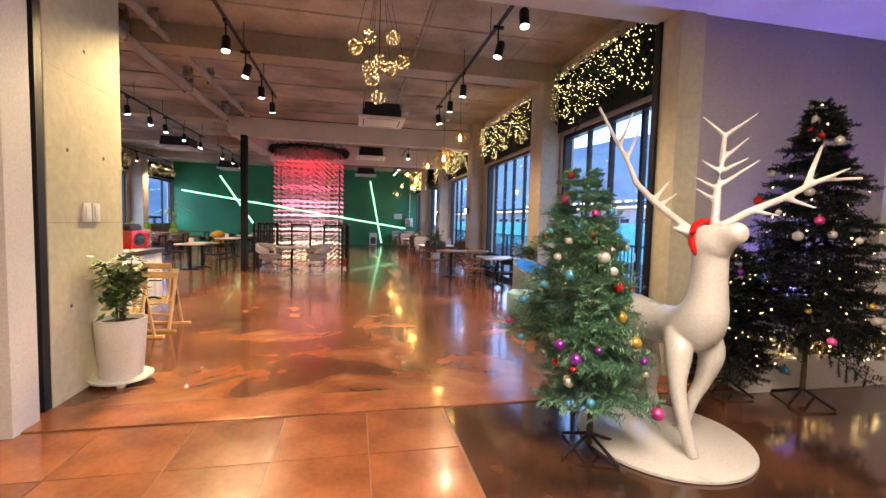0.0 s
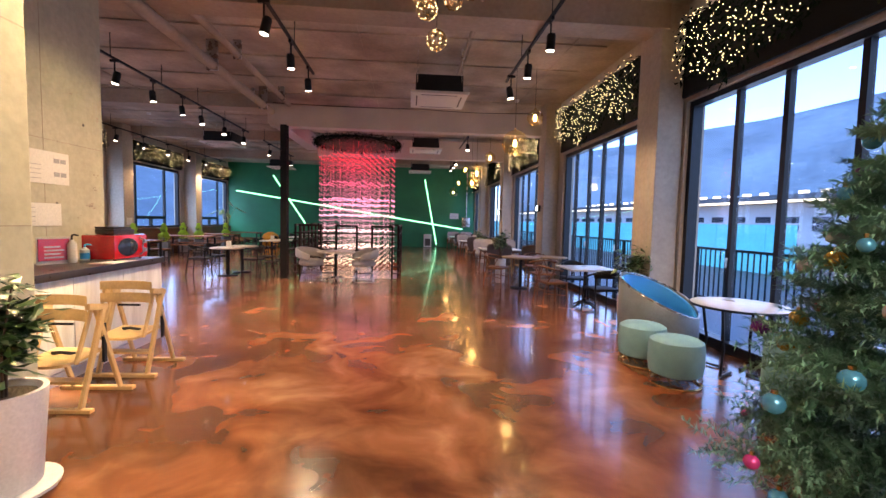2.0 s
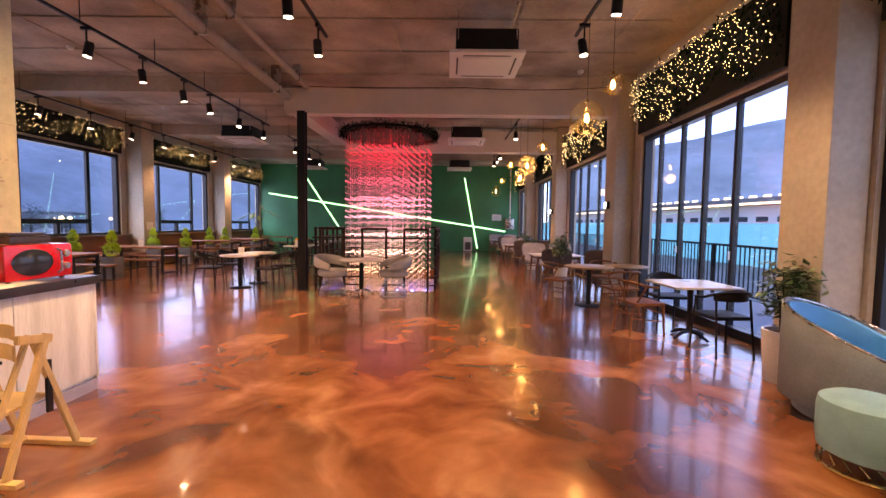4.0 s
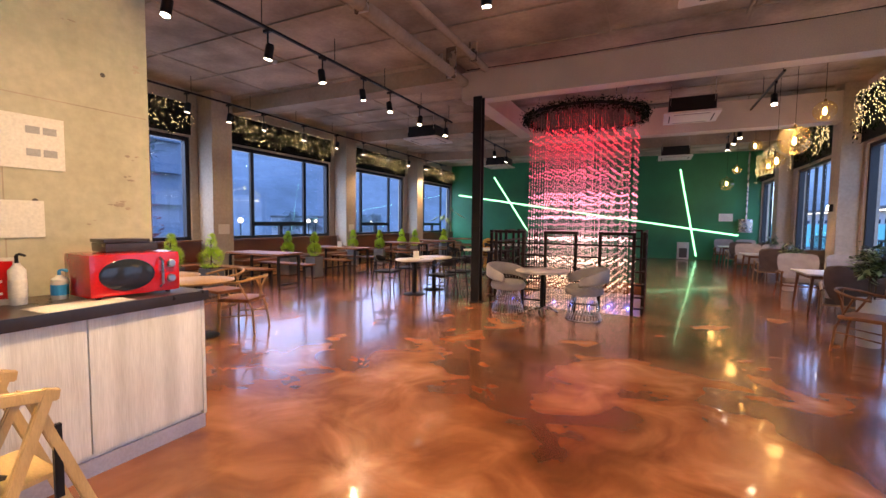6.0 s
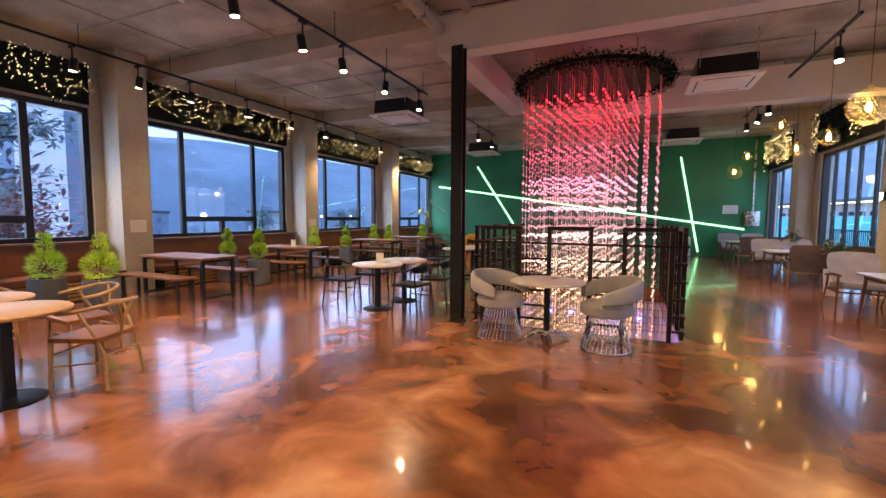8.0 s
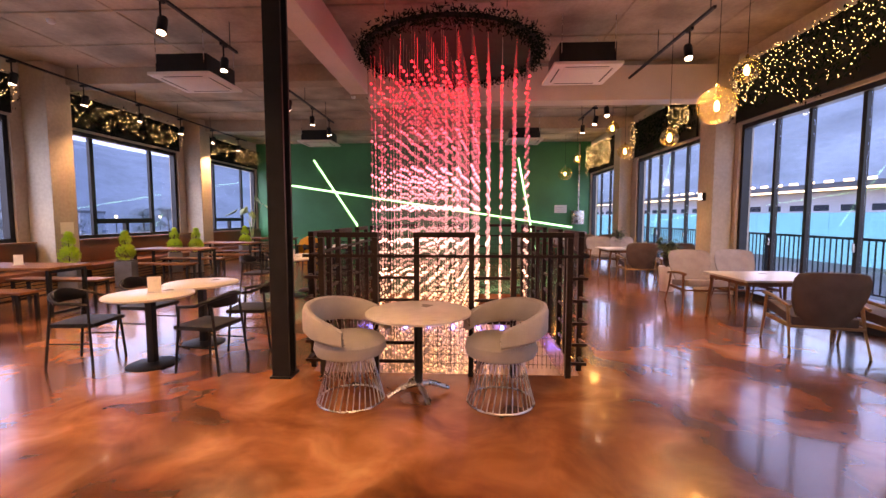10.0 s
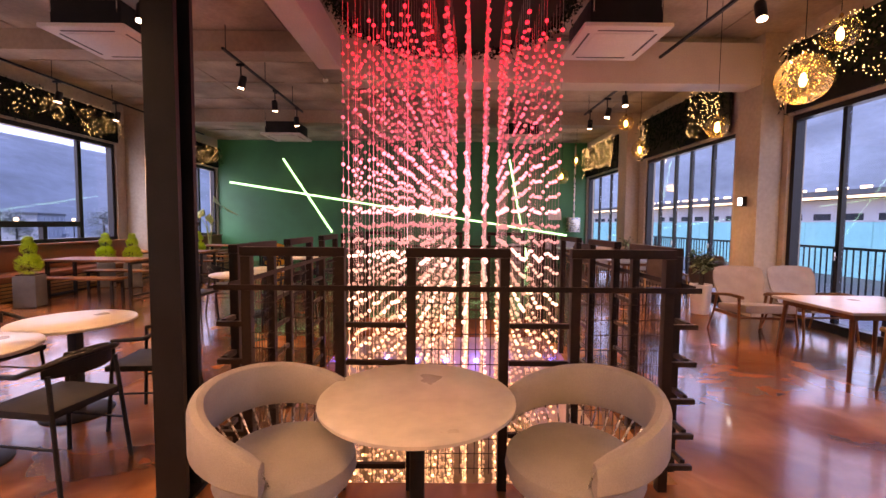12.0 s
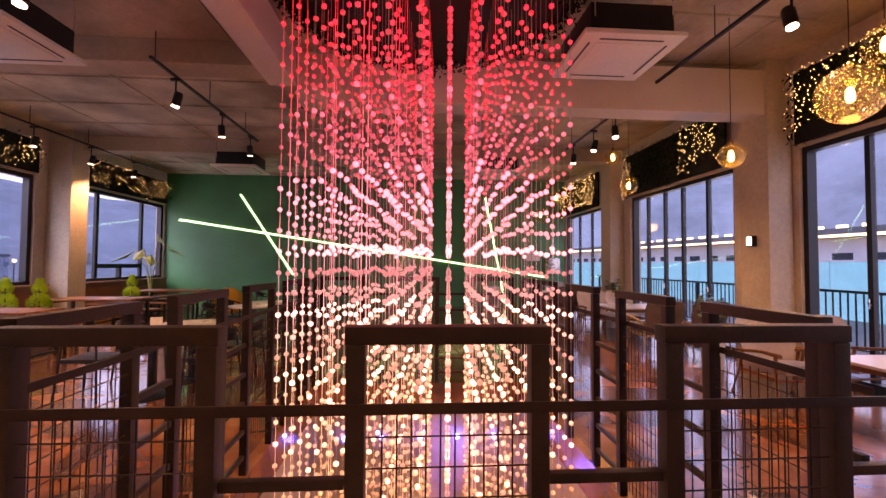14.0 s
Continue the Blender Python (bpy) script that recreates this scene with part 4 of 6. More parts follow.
def place(kind, spots):
    """Moves the first built thing to the first spot and copies it to the others; spots: x, y, turn."""
    for s in spots[1:]:
        copy_thing(kind, pose(s[0], s[1], 0, 0, 0, s[2]))
    kind.matrix_basis = pose(spots[0][0], spots[0][1], 0, 0, 0, spots[0][2])


def lounge_table(x, y, w, d, rz=0):
    t = thing("lounge_table", x, y, 0, rz, "low rectangular cream-topped table with wooden legs", "table", "lounge tables")
    part("tabletop", box(B(), -w / 2, w / 2, -d / 2, d / 2, 0.66, 0.69, bevel=0.01), M_TABLE, t)
    part("apron", box(B(), -w / 2 + 0.08, w / 2 - 0.08, -d / 2 + 0.07, d / 2 - 0.07, 0.6, 0.659), M_WOOD, t)
    for sx in (-1, 1):
        for sy in (-1, 1):
            part("leg", rod(B(), (sx * (w / 2 - 0.06), sy * (d / 2 - 0.06), 0), (sx * (w / 2 - 0.1), sy * (d / 2 - 0.1), 0.6), 0.018, 0.026, n=8), M_WOOD, t)


def picnic_table(x, y, hw=0.85):
    t = thing("long_table", x, y, 0, 0, "long brown wooden table on black steel frames", "table", "long wooden tables")
    for k in range(4):
        part("plank", box(B(), -hw, hw, -0.37 + k * 0.187, -0.37 + k * 0.187 + 0.18, 0.71, 0.75, bevel=0.006), M_WOOD, t)
    for sx in (0.07 - hw, hw - 0.07):
        for sy in (-0.3, 0.3):
            part("leg", box(B(), sx - 0.025, sx + 0.025, sy - 0.025, sy + 0.025, 0, 0.66), M_BLACK, t, smooth=False)
        part("cross_bar", box(B(), sx - 0.024, sx + 0.024, -0.32, 0.32, 0.66, 0.709), M_BLACK, t, smooth=False)
        part("foot_bar", box(B(), sx - 0.02, sx + 0.02, -0.274, 0.274, 0.03, 0.07), M_BLACK, t, smooth=False)
    return t


def bench(x, y):
    t = thing("bench", x, y, 0, 0, "brown wooden bench on black steel frames", "bench", "wooden benches")
    for k in range(2):
        part("plank", box(B(), -0.8, 0.8, -0.17 + k * 0.175, -0.005 + k * 0.175, 0.42, 0.455, bevel=0.005), M_WOOD, t)
    for sx in (-0.72, 0.72):
        for sy in (-0.13, 0.13):
            part("leg", box(B(), sx - 0.02, sx + 0.02, sy - 0.02, sy + 0.02, 0, 0.38), M_BLACK, t, smooth=False)
        part("cross_bar", box(B(), sx - 0.019, sx + 0.019, -0.15, 0.15, 0.38, 0.419), M_BLACK, t, smooth=False)
    return t


def banquette(y0, y1):
    b = thing("wall_bench", XW + 0.35, (y0 + y1) / 2, 0, 0, "brown leather wall bench with wooden slats below", "bench", "wall benches")
    L = (y1 - y0) / 2
    part("backrest", box(B(), -0.3, -0.14, -L, L, 0.48, 0.97, bevel=0.03), M_LEATHER, b)
    part("seat", box(B(), -0.139, 0.4, -L, L, 0.36, 0.47, bevel=0.025), M_LEATHER, b)
    part("cap", box(B(), -0.32, -0.1, -L, L, 0.972, 1.0, bevel=0.006), M_WOOD, b)
    for k in range(5):
        part("slat", box(B(), 0.34, 0.37, -L + 0.02, L - 0.02, 0.03 + k * 0.066, 0.075 + k * 0.066), M_OAK, b, smooth=False)
    part("carcass", box(B(), -0.29, 0.335, -L + 0.02, L - 0.02, 0.0, 0.355), M_BLACK, b, smooth=False)


wire_chair(-2.03, 12.82, -115)
wire_chair(-0.8, 12.83, 115)
pedestal_table(-1.48, 12.93, 0.44, label="round white marble table on a steel star foot", star=2, z=0.72, group="marble table")
pedestal_table(-4.27, 13.55, 0.4)
pedestal_table(-4.2, 14.3, 0.4)
for p in ((-4.35, 17.3), (-4.25, 18.0), (-4.4, 20.4), (-4.3, 21.1), (-4.5, 23.6)):
    pedestal_table(*p, 0.4)
place(build_black_chair(), [(-3.62, 13.5, 82), (-3.55, 14.25, 96), (-4.95, 13.55, -85), (-4.9, 14.35, -95), (-3.7, 17.3, 80), (-3.65, 18.05, 95), (-5.0, 17.3, -90), (-4.95, 18.1, -80), (-3.75, 20.4, 90),
                            (-3.7, 21.2, 85), (-5.05, 20.5, -90), (-5.0, 21.2, -95), (-3.85, 23.6, 90), (-5.2, 23.6, -90), (3.5, 9.22, 4), (3.58, 10.6, 178)])
pedestal_table(-5.05, 9.38, 0.42, M_OAK, "round pale wooden table on a black pedestal", group="wooden round tables")
pedestal_table(-5.87, 9.47, 0.42, M_OAK, "round pale wooden table on a black pedestal", group="wooden round tables")
place(build_wishbone(), [(-4.88, 9.92, 112), (-4.8, 8.8, -18), (-5.75, 10.25, 175), (-5.85, 8.85, -5), (-6.5, 9.7, -90)])
place(build_wishbone(M_WOOD, "dark-stained wishbone chair with a curved top rail"), [(2.95, 10.12, -82), (2.42, 12.5, -125), (3.5, 12.95, 178), (3.2, 11.4, 5)])
pedestal_table(2.88, 12.05, 0.44, M_OAK, "round wooden-topped table on a black pedestal", group="wooden round tables")
pedestal_table(3.62, 12.2, 0.4, M_OAK, "round wooden-topped table on a black pedestal", group="wooden round tables")
pedestal_table(3.5, 9.86, 0.42, M_TABLE, "square pale table on a black star foot", square=True, star=1, group="square tables")
GREY, BROWN = "taupe upholstered lounge chair with a wooden frame", "brown upholstered lounge chair with a wooden frame"
place(build_lounge(M_LOUNGE, M_WOOD, GREY), [(2.86, 16.78, 176), (3.7, 16.84, 181), (2.85, 21.85, 176), (3.6, 21.9, 184), (2.85, 26.75, 180), (3.6, 26.75, 178)])
place(build_lounge(M_BROWNF, M_OAK, BROWN), [(2.9, 14.46, -14), (3.72, 14.3, 3), (2.98, 19.65, -3), (3.74, 19.6, 2), (2.95, 24.3, 0), (3.72, 24.3, 2)])
for y in (15.5, 20.7, 25.45):
    lounge_table(3.12, y, 1.25, 1.0)
picnic_table(-8.5, 10.05, 0.62)
bench(-8.25, 9.42)
for y in (13.05, 15.75, 19.4, 21.8, 24.6):
    picnic_table(-8.05, y)
    bench(-8.0, y - 0.62)
    bench(-8.0, y + 0.62)
for a, b in ((8.4, 12.6), (13.3, 17.55), (18.25, 22.45), (23.2, 27.1)):
    banquette(a, b)


# ---- counter ----
def counter():
    c = thing("serving_counter", -3.06, 6.48, 0, 0, "whitewashed timber counter with a dark top", "counter")
    part("worktop", box(B(), -0.335, 0.36, -1.4, 1.39, 0.925, 0.995, bevel=0.008), M_DARKTOP, c, "dark counter top")
    part("carcass", box(B(), -0.33, 0.3, -1.36, 1.35, 0.1, 0.924), M_WHITEWOOD, c, smooth=False)
    n = 4
    for k in range(n):
        y0 = -1.36 + k * 2.71 / n
        part("front_panel", box(B(), 0.301, 0.33, y0 + 0.004, y0 + 2.71 / n - 0.004, 0.13, 0.923, bevel=0.003), M_WHITEWOOD, c)
    part("end_panel", box(B(), -0.33, 0.33, 1.351, 1.375, 0.1, 0.923, bevel=0.003), M_WHITEWOOD, c)
    part("plinth", box(B(), -0.33, 0.32, -1.36, 1.37, 0.0, 0.099), M_KICK, c, "pale lilac-grey kick plate", smooth=False)


counter()


def microwave():
    m = thing("microwave_oven", -3.02, 7.5, 0.996, 86, "glossy red retro microwave oven on the counter", "microwave")
    part("body", box(B(), -0.26, 0.26, -0.18, 0.18, 0.012, 0.28, bevel=0.03), M_RED, m)
    bm = lathe(B(), [(0.098, -0.006), (0.1, 0.0), (0.09, 0.008)], 32, sx=1.55)
    bmesh.ops.transform(bm, verts=bm.verts, matrix=Matrix.Translation((-0.06, -0.182, 0.145)) @ Matrix.Rotation(radians(90), 4, "X"))
    part("door_window", bm, M_DARKGLASS, m, "dark oval door window")
    for z, r in ((0.2, 0.026), (0.1, 0.026)):
        bm = lathe(B(), [(r, 0), (r, 0.018), (r - 0.006, 0.024)], 18)
        bmesh.ops.transform(bm, verts=bm.verts, matrix=Matrix.Translation((0.195, -0.18, z)) @ Matrix.Rotation(radians(90), 4, "X"))
        part("dial", bm, M_CHROME, m, "chrome dial")
    part("handle", tube(B(), [(0.13, -0.182, 0.05), (0.13, -0.215, 0.07), (0.13, -0.215, 0.22), (0.13, -0.182, 0.24)], 0.008, 8), M_CHROME, m)
    for sx in (-0.2, 0.2):
        for sy in (-0.13, 0.13):
            part("foot", rod(B(), (sx, sy, 0), (sx, sy, 0.013), 0.015, n=10), M_BLACK, m)
    t = thing("black_tray", -3.04, 7.52, 1.278, 84, "dark brown box tray lying on the microwave", "tray")
    part("tray_body", box(B(), -0.15, 0.15, -0.11, 0.11, 0, 0.06, bevel=0.012), M_DARKTOP, t)
    part("tray_lid", box(B(), -0.16, 0.1, -0.115, 0.1, 0.061, 0.085, bevel=0.008), M_DARKTOP, t)


microwave()


def bottle(x, y, h, r, body, label, capm):
    b = thing("pump_bottle", x, y, 0.996, 20, label, "bottle", "bottles on the counter")
    part("bottle_body", lathe(B(), [(r * 0.9, 0), (r, 0.01), (r, h * 0.68), (r * 0.45, h * 0.78), (r * 0.4, h * 0.82)], 18), body, b)
    part("label_band", lathe(B(), [(r + 0.0015, h * 0.15), (r + 0.0015, h * 0.5)], 18), M_BLUE if capm is M_BLUE else M_PAPER, b, "printed label band")
    part("pump", rod(B(), (0, 0, h * 0.82), (0, 0, h * 0.97), r * 0.22, n=10), capm, b)
    part("nozzle", tube(B(), [(0, 0, h * 0.97), (0.02, 0, h), (0.055, 0, h * 0.97)], 0.008, 8), capm, b)


bottle(-3.12, 7.0, 0.29, 0.04, M_WHITE, "white pump bottle of hand cream with black pump", M_BLACK)
bottle(-3.14, 7.2, 0.18, 0.042, M_WHITE, "small white pump bottle with a blue label", M_BLUE)
s = thing("counter_sign", -3.2, 6.88, 0.996, 62, "red and white notice card in a clear stand", "sign")
part("card", box(B(), -0.125, 0.125, -0.004, 0.004, 0.035, 0.25), M_RED, s, smooth=False)
part("card_border", box(B(), -0.14, 0.14, 0.0045, 0.0065, 0.0, 0.27), M_PAPER, s, smooth=False)
for k in range(4):
    part("text_bar", box(B(), -0.08, 0.08 - 0.03 * (k % 2), -0.006, -0.0045, 0.06 + k * 0.035, 0.074 + k * 0.035), M_PAPER, s, smooth=False)
s = thing("paper_slip", -2.83, 7.2, 0.996, 4, "long pale paper mat lying on the counter", "paper")
part("sheet", box(B(), -0.12, 0.12, -0.25, 0.2, 0, 0.003), M_PAPER, s, smooth=False)
for i, (y0, y1, z0, z1) in enumerate(((6.45, 7.36, 1.8, 2.13), (6.4, 7.24, 1.37, 1.6))):
    n_ = thing("wall_notice", -3.396, (y0 + y1) / 2, z0, 0, "white paper notice with printed lines on the concrete", "notice", "wall notices")
    part("sheet", box(B(), 0, 0.004, -(y1 - y0) / 2, (y1 - y0) / 2, 0, z1 - z0), M_PAPER, n_, smooth=False)
    for k in range(4):
        part("text_bar", box(B(), 0.0045, 0.006, -0.4 + 0.1 * (k % 2), 0.1, 0.045 + k * 0.045, 0.05 + k * 0.045), M_INK, n_, smooth=False)
    for k in range(0 if i else 4):
        part("picture_block", box(B(), 0.0045, 0.006, 0.26 + 0.085 * (k % 2), 0.33 + 0.085 * (k % 2), 0.08 + (k // 2) * 0.14, 0.125 + (k // 2) * 0.14), M_INK, n_, smooth=False)
for k in range(2):
    s = thing("light_switch", -2.018, 4.62 + k * 0.13, 1.5, 0, "white plastic wall switch on the concrete", "switch", "wall switches")
    part("plate", box(B(), 0, 0.012, -0.055, 0.055, -0.07, 0.09, bevel=0.004), M_PLASTIC, s)
    part("rocker", box(B(), 0.0125, 0.018, -0.03, 0.03, -0.04, 0.06, bevel=0.003), M_PLASTIC, s)


def plank(bm, p, q, w, d):
    """A flat board from p to q, w wide along x and d thick."""
    p, q = Vector(p), Vector(q)
    r = bmesh.ops.create_cube(bm, size=1.0)
    z = (q - p).normalized()
    y = z.cross(Vector((1, 0, 0))).normalized()
    m = Matrix((Vector((1, 0, 0)), y, z)).transposed().to_4x4()
    bmesh.ops.transform(bm, verts=r["verts"], matrix=Matrix.Translation((p + q) / 2) @ m @ Matrix.Diagonal((w, d, (q - p).length, 1)))
    bmesh.ops.bevel(bm, geom=list({e for v in r["verts"] for e in v.link_edges}), offset=0.005, segments=2, affect="EDGES")
    return bm


def high_chair(x, y, rz):
    c = thing("folding_high_chair", x, y, 0, rz, "pale beech folding high chair for small children", "high chair", "high chairs")
    for sx in (-0.22, 0.22):
        part("front_leg", plank(B(), (sx, 0.24, 0.03), (sx, -0.02, 0.79), 0.03, 0.045), M_PINE, c)
        part("rear_leg", plank(B(), (sx * 0.87, -0.22, 0.03), (sx * 0.87, 0.03, 0.75), 0.028, 0.042), M_PINE, c)
        part("arm_rail", plank(B(), (sx * 0.98, -0.05, 0.755), (sx * 0.98, 0.15, 0.79), 0.035, 0.05), M_PINE, c)
        part("seat_hanger", plank(B(), (sx * 0.87, 0.24, 0.37), (sx * 0.87, 0.06, 0.8), 0.022, 0.035), M_PINE, c)
    part("rear_foot_bar", box(B(), -0.3, 0.3, -0.255, -0.2, 0.0, 0.03, bevel=0.006), M_PINE, c)
    part("front_foot_bar", box(B(), -0.3, 0.3, 0.215, 0.265, 0.0, 0.03, bevel=0.006), M_PINE, c)
    part("foot_rest", box(B(), -0.2, 0.2, 0.1, 0.2, 0.2, 0.222, bevel=0.005), M_PINE, c)
    bm = B()
    prof = [(-0.18, -0.15), (0.18, -0.15), (0.19, 0.12), (0.16, 0.21), (0.08, 0.245), (-0.08, 0.245), (-0.16, 0.21), (-0.19, 0.12)]
    f = bm.faces.new([bm.verts.new((u, v, 0.385 - 0.06 * v)) for u, v in prof])
    r = bmesh.ops.extrude_face_region(bm, geom=[f])
    bmesh.ops.translate(bm, verts=[v for v in r["geom"] if isinstance(v, bmesh.types.BMVert)], vec=(0, 0, 0.02))
    part("seat", bm, M_PINE, c, "wide rounded plywood seat").matrix_basis = pose(0, 0.1, 0)
    for z0, z1 in ((0.79, 0.87), (0.67, 0.76)):
        part("back_board", shell(B(), 0.3, 0.316, lambda t, z0=z0: z0, lambda t, z1=z1: z1, 222, 318, 14, 0.6), M_PINE, c, "curved beech back board").matrix_basis = pose(0, 0.3, 0.01)
    part("strap_slot", box(B(), -0.1, 0.1, 0.124, 0.142, 0.645, 0.663, bevel=0.004), M_BLACK, c, "black strap")
    part("belt", tube(B(), [(-0.06, 0.08, 0.405), (-0.02, 0.16, 0.44), (0.04, 0.16, 0.435), (0.07, 0.09, 0.405)], 0.014, 6), M_BLACK, c, "black safety belt")
    part("side_strap", box(B(), -0.205, -0.185, -0.06, -0.03, 0.3, 0.62), M_BLACK, c, "hanging black strap", smooth=False)


high_chair(-2.36, 5.97, 178)
high_chair(-2.32, 6.72, 178)


# ---- lounge corner by the entrance ----
def ottoman(x, y):
    o = thing("ottoman", x, y, 0, 0, "round mint velvet stool on a gold ring base", "stool", "velvet stools")
    part("cushion", lathe(B(), [(0.2, 0.1), (0.235, 0.12), (0.245, 0.2), (0.245, 0.36), (0.235, 0.42), (0.19, 0.445), (0.02, 0.45)], 32), M_TEAL, o)
    part("base_ring", tube(B(), arc(0, 0, 0.225, 0, 360, 36, 0.012), 0.011, 6), M_GOLD, o)
    bm = B()
    for k in range(18):
        a = k * math.pi / 9
        tube(bm, [(0.225 * math.cos(a), 0.225 * math.sin(a), 0.015), (0.23 * math.cos(a + 0.18), 0.23 * math.sin(a + 0.18), 0.055), (0.215 * math.cos(a), 0.215 * math.sin(a), 0.1)], 0.006, 5)
    part("open_base", bm, M_GOLD, o, "pierced gold base")


ottoman(2.87, 6.22)
ottoman(2.86, 6.8)


def tub_chair(x, y, rz, name, outer, inner, label, r=0.42, h0=0.45, h1=0.85):
    c = thing(name, x, y, 0, rz, label, "armchair")
    hf = lambda t: h0 + (h1 - h0) * (0.5 - 0.5 * math.cos(2 * math.pi * t)) ** 0.8
    part("shell", shell(B(), r - 0.02, r, lambda t: 0.12, hf, -90, 270, 40), outer, c)
    part("lining", shell(B(), r - 0.07, r - 0.022, lambda t: 0.3, lambda t: hf(t) - 0.01, -90, 270, 40), inner, c, "padded inner lining")
    part("seat", lathe(B(), [(r - 0.12, 0.2), (r - 0.08, 0.22), (r - 0.075, 0.34), (r - 0.12, 0.375), (0.02, 0.385)], 30), inner, c)
    part("rim", tube(B(), [((r - 0.01) * math.cos(radians(-90 + 360 * t / 40)), (r - 0.01) * math.sin(radians(-90 + 360 * t / 40)), hf(t / 40) + 0.008) for t in range(41)], 0.012, 6), M_CHROME, c, "bright rim")
    part("base", lathe(B(), [(r - 0.12, 0), (r - 0.1, 0.015), (r - 0.1, 0.11), (r - 0.03, 0.19)], 30), outer, c)


tub_chair(3.48, 7.55, 38, "shell_chair", M_GREYSHELL, M_BLUE, "blue velvet shell chair with a grey outside", 0.47, 0.4, 0.86)
tub_chair(3.5, 5.4, 130, "tub_chair", M_TEAL, M_TEAL, "grey-green velvet tub chair beside the fir", 0.36, 0.55, 0.72)
t = thing("bistro_table", 3.72, 6.5, 0, 0, "round pale glossy table with a black rim and bent legs", "table")
part("tabletop", lathe(B(), [(0.43, 0.69), (0.45, 0.7), (0.45, 0.715), (0.44, 0.72)], 40), M_TABLE, t)
part("rim", tube(B(), arc(0, 0, 0.45, 0, 360, 40, 0.705), 0.013, 6), M_BLACK, t)
for k in range(4):
    a = k * math.pi / 2 + 0.5
    part("leg", tube(B(), [(0.36 * math.cos(a), 0.36 * math.sin(a), 0.69), (0.3 * math.cos(a), 0.3 * math.sin(a), 0.3), (0.33 * math.cos(a), 0.33 * math.sin(a), 0.02), (0.1 * math.cos(a), 0.1 * math.sin(a), 0.015)], 0.015, 7), M_BLACK, t)


# ---- plants, firs, garlands ----
def blades(name, items, material, parent=None, label=""):
    """One mesh of many slim pointed blades; items: root, tip, half width, fold."""
    vs, fs = [], []
    for p, q, w, fold in items:
        p, q = Vector(p), Vector(q)
        d = q - p
        a = d.cross(Vector((0.3, 0.2, 1))).normalized() * w
        u = a.cross(d).normalized() * (w * fold)
        mid = p + d * 0.45
        i = len(vs)
        vs += [p, mid + a + u, q, mid - a + u, mid]
        fs += [(i, i + 1, i + 4), (i + 1, i + 2, i + 4), (i + 2, i + 3, i + 4), (i + 3, i, i + 4)]
    me = bpy.data.meshes.new(name)
    me.from_pydata([tuple(v) for v in vs], [], fs)
    me.materials.append(material)
    ob = new(name, me)
    if parent:
        ob.parent = parent
    if label:
        ob["label"] = label
    return ob


def needles(name, items, material, parent, label):
    """One mesh of many fine flat needles, a triangle each; items: root, tip, half width."""
    vs, fs = [], []
    for p, q, w in items:
        d = q - p
        a = d.cross(Vector((0.35, 0.21, 0.9))).normalized() * w
        i = len(vs)
        vs += [tuple(p + a), tuple(p - a), tuple(q)]
        fs.append((i, i + 1, i + 2))
    me = bpy.data.meshes.new(name)
    me.from_pydata(vs, [], fs)
    me.materials.append(material)
    ob = new(name, me)
    ob.parent = parent
    ob["label"], ob["kind"] = label, "stuff"
    return ob


def dots(name, places, r, material, parent, label=""):
    """One mesh of many tiny octahedra."""
    vs, fs = [], []
    for p in places:
        i = len(vs)
        x, y, z = p
        vs += [(x + r, y, z), (x - r, y, z), (x, y + r, z), (x, y - r, z), (x, y, z + r), (x, y, z - r)]
        fs += [(i + a, i + b, i + c) for a, b, c in ((0, 2, 4), (2, 1, 4), (1, 3, 4), (3, 0, 4), (2, 0, 5), (1, 2, 5), (3, 1, 5), (0, 3, 5))]
    me = bpy.data.meshes.new(name)
    me.from_pydata(vs, [], fs)
    me.materials.append(material)
    ob = new(name, me)
    ob.parent = parent
    ob["label"] = label
    ob["kind"] = "stuff"
    return ob


BAUBLE = {k: mat("bauble_" + k, c, rough=0.18, metal=0.4, bump=0, coat=0.5) for k, c in {"red": (0.65, 0.02, 0.02), "silver": (0.7, 0.68, 0.66), "gold": (0.7, 0.42, 0.08), "purple": (0.22, 0.03, 0.35), "blue": (0.1, 0.45, 0.7), "white": (0.8, 0.76, 0.7), "pink": (0.7, 0.06, 0.3)}.items()}


